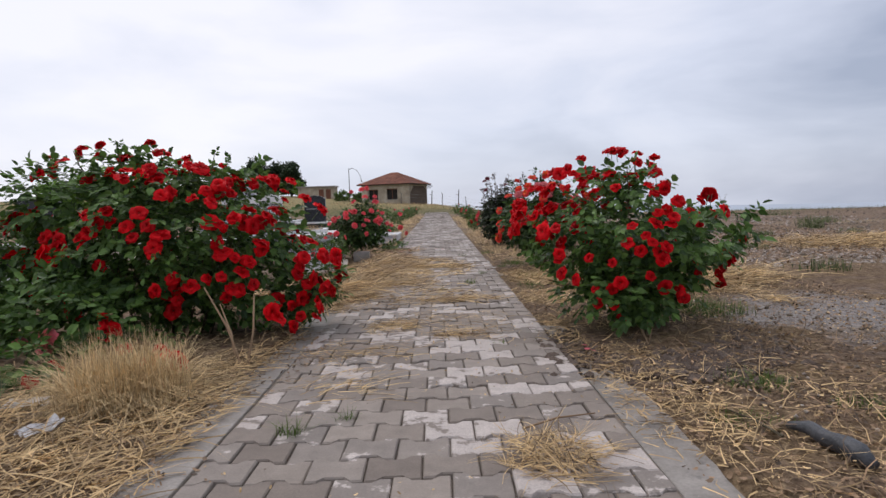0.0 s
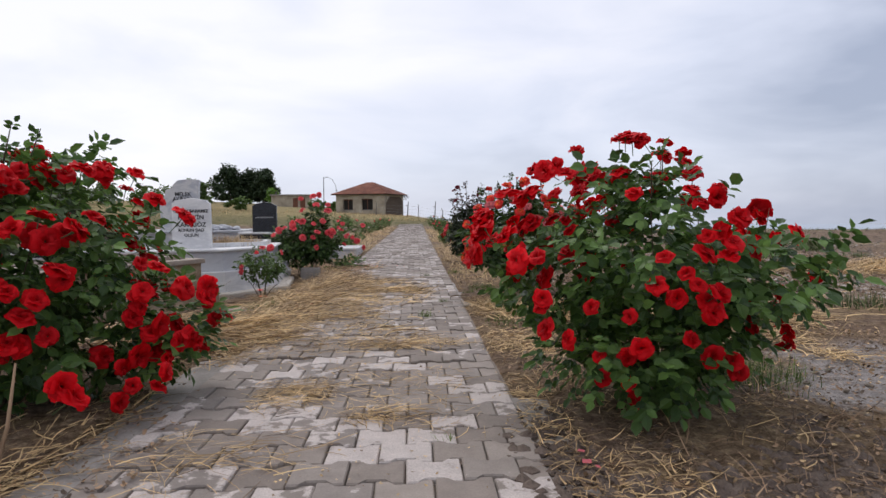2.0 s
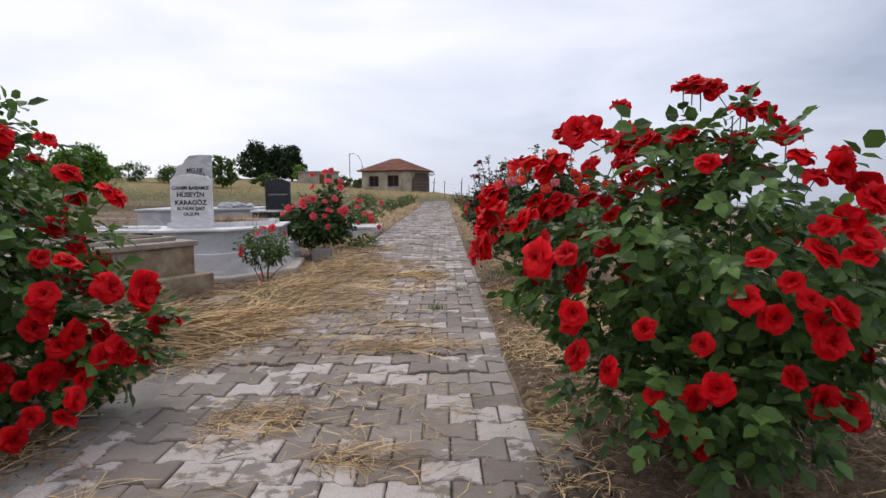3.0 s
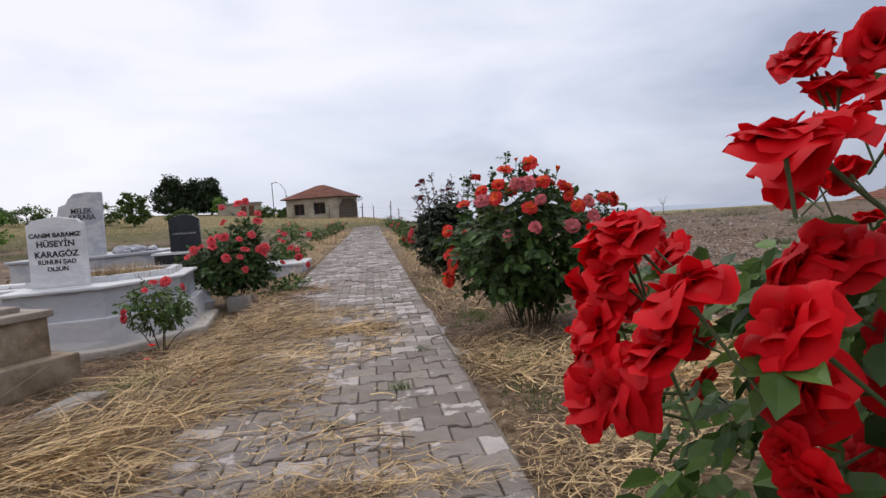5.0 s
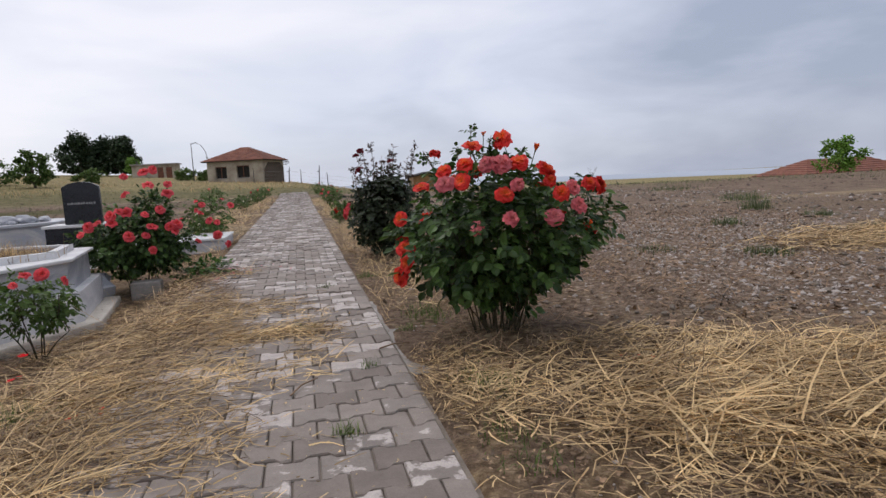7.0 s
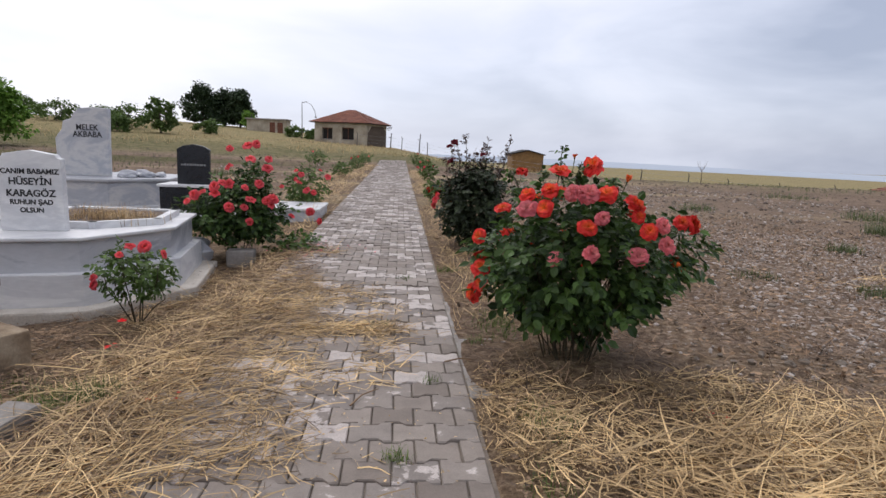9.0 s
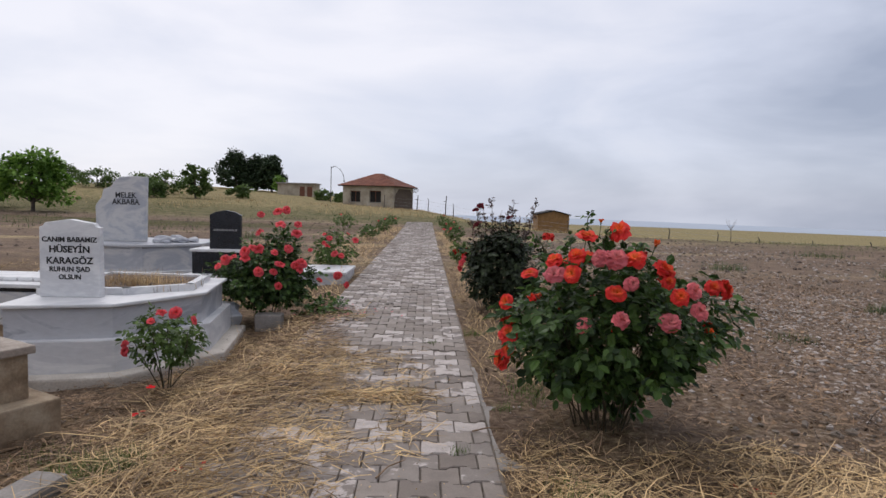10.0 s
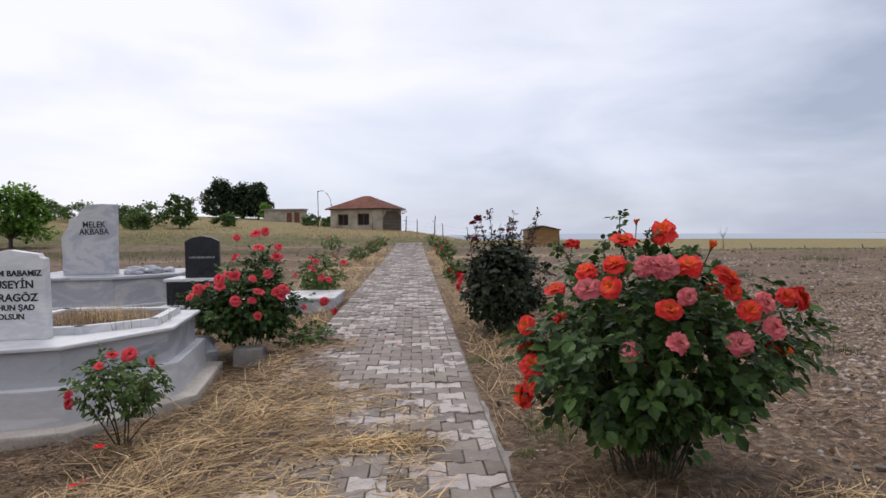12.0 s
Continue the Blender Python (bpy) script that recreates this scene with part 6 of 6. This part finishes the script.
for cx, cy, n, rad, hgt in ((6.84, 13.22, 200, 0.22, 0.2), (9.18, 15.35, 240, 0.28, 0.35), (8.94, 13.54, 180, 0.25, 0.15), (5.25, 10.51, 200, 0.25, 0.14), (4.4, 11.3, 140, 0.25, 0.1), (4.6, 7.6, 160, 0.3, 0.2), (7.9, 11.5, 200, 0.35, 0.15), (11.0, 18.0, 260, 0.5, 0.3), (7.5, 19.0, 220, 0.5, 0.25), (-3.2, 20, 300, 0.5, 0.3), (-6.5, 21, 300, 0.5, 0.35), (-5.5, 26, 300, 0.7, 0.4), (13, 24, 300, 0.8, 0.3)):
    standing("weed_tuft", n, blob(cx, cy, rad, rad), (hgt * 0.4, hgt), (0.006, 0.013), M_WEED, "tuft of dull green weeds in the field", 0.8, "weed")
standing("ridge_grass", 15000, band(-40, 62, 48, 74, 0.12, -0.15, 1), (0.12, 0.32), (0.015, 0.04), M_STRAW, "tall dry grass along the ridge of the field", 0.5)
standing("ridge_grass", 9000, band(9, 70, 44, 57, 0.12, -0.4, 21), (0.18, 0.42), (0.012, 0.035), M_STRAW, "tall dry grass along the fence", 0.5)
standing("ridge_grass", 9000, band(-45, 60, 34, 72, 0.1, -0.05, 4), (0.08, 0.22), (0.015, 0.04), M_WEED, "greenish grass along the ridge of the field", 0.5)
standing("ridge_grass", 12000, band(-50, -6, 24, 64, 0.1, -0.05, 6), (0.08, 0.22), (0.015, 0.04), M_WEED, "greenish grass on the slope", 0.5)
ob = standing("planter_weeds", 1000, blob(-2.35, 10.9, 0.42, 0.3), (0.06, 0.2), (0.003, 0.007), M_STRAW, "yellowed weeds in the grave planter", 0.7)
ob.location.z = 0.68


def stones(name, n, pick, size, mat, label, power=2.0):
    """Loose stones as one scatter of low-poly lumps."""
    q = pick(n)
    n = len(q)
    base = rock_mesh("stone_shape", 1.0, 0.6, 5, 1)
    vs = np.array([v.co[:] for v in base.vertices])
    fs = np.array([p.vertices[:] for p in base.polygons])
    bpy.data.meshes.remove(base)
    s = size[0] + (size[1] - size[0]) * sr.random(n) ** power
    z = height(q[:, 0], q[:, 1]) - 0.01
    a = sr.uniform(0, 6.28, n)
    ca, sa = np.cos(a)[:, None], np.sin(a)[:, None]
    st = sr.uniform(0.6, 1.3, (n, 3))
    lx, ly, lz = vs[:, 0][None] * st[:, :1], vs[:, 1][None] * st[:, 1:2], vs[:, 2][None] * st[:, 2:]
    v = np.stack([q[:, :1] + s[:, None] * (lx * ca - ly * sa), q[:, 1:2] + s[:, None] * (lx * sa + ly * ca), z[:, None] + s[:, None] * lz], 2)
    f = (fs[None] + (np.arange(n) * len(vs))[:, None, None]).reshape(-1, 3)
    return tagged(part(name, mesh_arrays(name, v.reshape(-1, 3), f), mat), label, "stones", kind="stuff")


stones("field_stones", 4200, band(2.2, 14, 8.0, 28, 0.5, -0.2, 3), (0.008, 0.05), M_STONE, "pale stones strewn over the bare field", 2.6)
stones("field_stones", 9000, band(2.2, 8.0, 8.0, 15.0, 0.5, -0.45, 5), (0.004, 0.034), M_STONE, "pale stones strewn over the bare field", 2.5)
stones("gravel", 1500, band(0.85, 3.2, 1.5, 9, 1.2, -0.1, 8), (0.003, 0.016), M_STONE, "fine gravel and grit beside the path", 2.5)
stones("gravel", 500, band(-0.9, 1.0, 2, 11, 1.2, 0.05, 9), (0.002, 0.006), M_STONE, "grit lying on the paving", 2.0)
stones("soil_clods", 3200, blob(1.4, 4.2, 0.62, 0.6), (0.006, 0.045), M_SOIL, "dark soil clods under the rose bush")
stones("soil_clods", 500, blob(1.6, 8.3, 0.55, 0.45), (0.006, 0.025), M_SOIL, "dark soil clods under the rose bush")
stones("field_clods", 3000, band(2.5, 32, 14, 42, 0.3, -0.35, 13), (0.02, 0.09), M_SOIL, "brown clods turned up on the bare field", 2.2)
stones("field_clods", 2200, band(-32, -2.5, 16, 44, 0.3, -0.35, 14), (0.02, 0.09), M_SOIL, "brown clods turned up on the ploughed slope", 2.2)
standing("weed_patch", 5000, band(11, 34, 24, 37, 0.25, 0.0, 31), (0.06, 0.2), (0.01, 0.025), M_WEED, "green weeds spreading over the bare field", 0.6, "weed")
stones("soil_clods", 400, band(-8, -2.5, 17, 40, 0.5, 0, 3), (0.02, 0.07), M_STONE, "stones on the ploughed slope", 3)

def litter(name, n, pick, size, mat, label):
    """Small curled flakes of dead leaf and chaff."""
    q = pick(n)
    n = len(q)
    o = np.column_stack([q, height(q[:, 0], q[:, 1]) + 0.002 + 0.012 * sr.random(n)])
    me = stamp(name, [(-0.5, -0.22, 0.12), (0.0, -0.3, 0.0), (0.5, -0.16, 0.14), (0.5, 0.2, 0.1), (0.0, 0.28, 0.03), (-0.5, 0.16, 0.16)], [(0, 1, 4, 5), (1, 2, 3, 4)], o, sr.normal(0, 1, (n, 3)) * np.array([1, 1, 0.25]), np.tile([0, 0, 1.0], (n, 1)) + sr.normal(0, 0.35, (n, 3)), sr.uniform(*size, n))
    return tagged(part(name, me, mat), label, "litter", kind="stuff")


litter("leaf_litter", 13000, band(0.85, 3.8, 1.6, 8.5, 1.0, -0.4, 51), (0.008, 0.03), M_STRAW_G, "brown flakes of dead leaf on the soil")
litter("leaf_litter", 5000, band(0.85, 3.8, 1.6, 8.5, 1.0, -0.2, 52), (0.008, 0.026), M_STRAW, "pale chaff on the soil")
litter("leaf_litter", 14000, band(-2.8, -0.6, 1.4, 12.5, 1.0, -0.4, 53), (0.008, 0.03), M_STRAW_G, "brown flakes of dead leaf on the soil")
litter("leaf_litter", 14000, band(0.9, 9, 7.6, 18, 0.8, -0.4, 54), (0.015, 0.05), M_STRAW_G, "brown flakes of dead leaf on the soil")
litter("leaf_litter", 1500, band(1.2, 7.5, 8.0, 16, 0.8, -0.1, 56), (0.012, 0.04), M_STONE, "pale crumbs of dry earth on the field")
litter("leaf_litter", 2500, band(-0.85, 0.95, 2.2, 11, 1.4, -0.1, 55), (0.005, 0.016), M_STRAW, "chaff scattered over the paving")
stones("soil_clods", 2500, band(0.9, 4.0, 2.0, 9.0, 1.0, -0.2, 61), (0.005, 0.028), M_BED, "small clods of dry earth", 2.5)
stones("soil_clods", 2200, band(-2.6, -0.85, 3.0, 12.5, 1.0, -0.2, 62), (0.005, 0.025), M_BED, "small clods of dry earth", 2.5)
stones("soil_clods", 6000, band(2.0, 14, 8.0, 30, 0.5, -0.3, 63), (0.012, 0.06), M_BED, "small clods of dry earth on the field", 2.5)
# fallen petals
for k, (x, y, n, rad) in enumerate(((-0.53, 12.19, 46, 0.25), (-1.47, 9.17, 6, 0.03), (-1.31, 8.64, 5, 0.03), (1.95, 7.75, 6, 0.05), (0.95, 4.15, 4, 0.04), (-0.75, 7.9, 4, 0.04))):
    o = np.column_stack([x + rad * sr.normal(0, 1, n), y + rad * sr.normal(0, 1, n), np.full(n, 0.02)])
    me = stamp("fallen_petals", [(-0.5, -0.4, 0.1), (0.5, -0.4, 0.15), (0.6, 0.4, 0.1), (-0.4, 0.45, 0.0)], [(0, 1, 2, 3)], o, sr.normal(0, 1, (n, 3)) * np.array([1, 1, 0.1]), np.tile([0, 0, 1.0], (n, 1)) + sr.normal(0, 0.2, (n, 3)), sr.uniform(0.018, 0.032, n))
    tagged(part("fallen_petals", me, M_FADED if k in (0, 4) else M_RED), "fallen rose petals lying on the ground", "petals", kind="stuff")


# ------------------------------------------------------------------ litter
def crumpled(name, sx, sy, hgt, seed, mat, label, category, x, y, rz):
    bm = bmesh.new()
    bmesh.ops.create_grid(bm, x_segments=8, y_segments=6, size=0.5)
    for v in bm.verts:
        k = noise.noise(Vector((v.co.x * 3, v.co.y * 3, seed)))
        v.co = Vector((v.co.x * sx, v.co.y * sy, hgt * (0.5 + k)))
    bmesh.ops.solidify(bm, geom=list(bm.faces), thickness=0.003)
    ob = tagged(part(name, bm, mat), label, category)
    ob.matrix_basis = pose(x, y, 0.012, 4, 0, rz)
    return ob


crumpled("paper_sheet", 0.2, 0.13, 0.012, 3.0, M_PAPER, "flat white sheet of paper lying on straw", "paper", -1.92, 3.46, 10)
crumpled("crumpled_packet", 0.09, 0.16, 0.05, 8.0, M_PAPER, "crumpled white packet lying on straw", "litter", -1.6, 3.06, -30)
bm = bmesh.new()
tube(bm, [(0.0, 0.2, 0.02), (0.02, 0.1, 0.045), (0.015, 0.02, 0.035), (0.03, -0.06, 0.04), (0.02, -0.13, 0.045), (0.03, -0.18, 0.02)], [0.012, 0.03, 0.026, 0.036, 0.034, 0.02], 9)
for v in bm.verts:
    v.co += Vector((0.012 * noise.noise(v.co * 30), 0, 0.012 * noise.noise(v.co * 25 + Vector((4, 0, 0)))))
ob = tagged(part("plastic_bag", bm, M_PLASTIC), "twisted dirty black plastic bag in dry grass", "litter")
ob.matrix_basis = pose(1.42, 2.65, 0.0, 0, 0, 6)
bm = bmesh.new()
tube(bm, [(0.02, 0.24, 0.01), (0.0, 0.4, 0.012), (-0.05, 0.5, 0.02)], [0.006, 0.005, 0.003], 5)
ob = tagged(part("twig", bm, M_CANE), "thin dry twig on the ground", "twig")
ob.matrix_basis = pose(1.3, 2.5, 0.01, 0, 0, 0)
for x, y, rz, ln in ((0.1, 6.75, 20, 0.3), (0.3, 6.62, -12, 0.3), (0.25, 7.95, 60, 0.25), (0.55, 3.0, 25, 0.35), (0.8, 8.5, 15, 0.2)):
    bm = bmesh.new()
    tube(bm, [(-ln / 2, 0, 0.008), (0, 0.012, 0.016), (ln / 2, -0.01, 0.01)], [0.005, 0.0045, 0.003], 5)
    ob = tagged(part("twig", bm, M_STRAW_G), "thin dry twig lying on the paving", "twig")
    ob.matrix_basis = pose(x, y, 0.004, 0, 0, rz)

# ------------------------------------------------------------------ paved path
path_ob = tagged(empty("paved_path", 0, 0, 0), "worn grey interlocking concrete pavers with bleached stones", "path", kind="structure")
PW, PL = 0.2, 0.165
kr = np.random.default_rng(3)


def paver_shape(half=0):
    """Waisted paver outline; half: -1 or 1 for a half stone at the side of the path."""
    w, e, a = PW / 2 - 0.0028, PL / 2 - 0.0028, 0.0135
    x0, x1 = -w, w
    top = [(-w, e + a), (-0.058, e + a), (-0.034, e - a), (0.034, e - a), (0.058, e + a), (w, e + a)]
    if half:
        top = [(0.002, e - a), (0.034, e - a), (0.058, e + a), (w, e + a)]
        top = [(x - PW / 4, y) for x, y in top]
        if half < 0:
            top = [(-x, y) for x, y in top[::-1]]
    outline = top + [(x, -y) for x, y in top[::-1]]
    return outline[::-1]


def paver_arrays(outline):
    """Top, chamfer and sides of one paver, resting in the bed."""
    n = len(outline)
    cx = sum(p[0] for p in outline) / n
    ins = [(cx + (x - cx) * 0.95, y * 0.94) for x, y in outline]
    v = [(x, y, 0.0) for x, y in ins] + [(x, y, -0.006) for x, y in outline] + [(x, y, -0.045) for x, y in outline]
    f = [tuple(range(n))]
    for r0 in (0, n):
        f += [(r0 + i, r0 + n + i, r0 + n + (i + 1) % n, r0 + (i + 1) % n) for i in range(n)]
    return v, f


shapes = {h: paver_arrays(paver_shape(h)) for h in (0, -1, 1)}
meshes = {}
for h, (v, f) in shapes.items():
    me = mesh_arrays("paver", v, f)
    bm = bmesh.new()
    bm.from_mesh(me)
    bmesh.ops.recalc_face_normals(bm, faces=bm.faces)
    if sum(fc.normal.z for fc in bm.faces) < 0:
        bmesh.ops.reverse_faces(bm, faces=bm.faces)
    bm.to_mesh(me)
    bm.free()
    me.materials.append(M_PAVER)
    meshes[h] = me
rest_v, rest_f = [], []
near_count = 0
for row in range(-12, 266):
    y = row * PL
    odd = row % 2
    cols = [(-0.7 + PW * i, 0) for i in range(8)] if not odd else [(-0.75, 1)] + [(-0.6 + PW * i, 0) for i in range(7)] + [(0.75, -1)]
    z0 = float(height(0, y))
    for x, h in cols:
        dz = 0.004 * kr.normal() + 0.008 * noise.noise((x * 1.2, y * 1.2, 0))
        rx, ry, rz = kr.normal(0, 0.8, 3)
        mtx = pose(x, y, z0 + dz, rx, ry, rz * 0.7)
        if 3.0 < y < 8.2 and abs(x) < 0.9 and near_count < 290:
            ob = new("paver", meshes[h])
            ob.parent = path_ob
            ob.matrix_basis = mtx
            near_count += 1
        else:
            v, f = shapes[h]
            b0 = len(rest_v)
            rest_v += [tuple(mtx @ Vector(q)) for q in v]
            rest_f += [tuple(b0 + i for i in q) for q in f]
me = mesh_arrays("paving_rest", rest_v, rest_f)
ob = part("paving_rest", me, M_PAVER_FAR, path_ob)
ob["kind"] = "stuff"
# bed under the stones, following the slope
bed_v, bed_f = [], []
ys_ = np.arange(-2.5, 44.5, 1.0)
for i, y in enumerate(ys_):
    z = float(height(0, y)) - 0.02
    bed_v += [(-0.82, y, z), (0.82, y, z)]
    if i:
        bed_f.append((2 * i - 2, 2 * i - 1, 2 * i + 1, 2 * i))
part("sand_bed", mesh_arrays("sand_bed", bed_v, bed_f), M_BED, path_ob, "dark sand in the joints")
# concrete edging beside the pavers
for side in (-1, 1):
    kerb = tagged(empty("edging", 0.915 * side, 0, 0), "flush weathered concrete edging along the paved path", "kerb", kind="structure")
    for i in (range(8) if side < 0 else (0, 1, 2, 3, 4, 5, 6, 9, 10, 11)):
        y0 = -2.0 + i * 1.0
        bm = bmesh.new()
        box(bm, -0.105, 0.105, y0 + 0.006, y0 + 0.994, -0.12, 0.0, 0.008)
        ob = part("kerb_stone", bm, M_CONCRETE, kerb)
        z = float(height(0, y0))
        ob.matrix_basis = pose(0.008 * kr.normal(), 0, z - (0.012 if i < 8 else 0.02) + 0.004 * kr.normal(), 0, kr.normal(0, 0.8), 0)
# kerb before the brown grave
kerb = tagged(empty("grave_kerb", -1.42, 7.3, -0.03, -10), "grey concrete kerb along the brown grave", "kerb")
for i in range(3):
    bm = bmesh.new()
    box(bm, -0.1, 0.07, -0.95 + i * 0.5, -0.46 + i * 0.5, -0.1, 0.055, 0.012)
    part("kerb_stone", bm, M_CONCRETE, kerb)
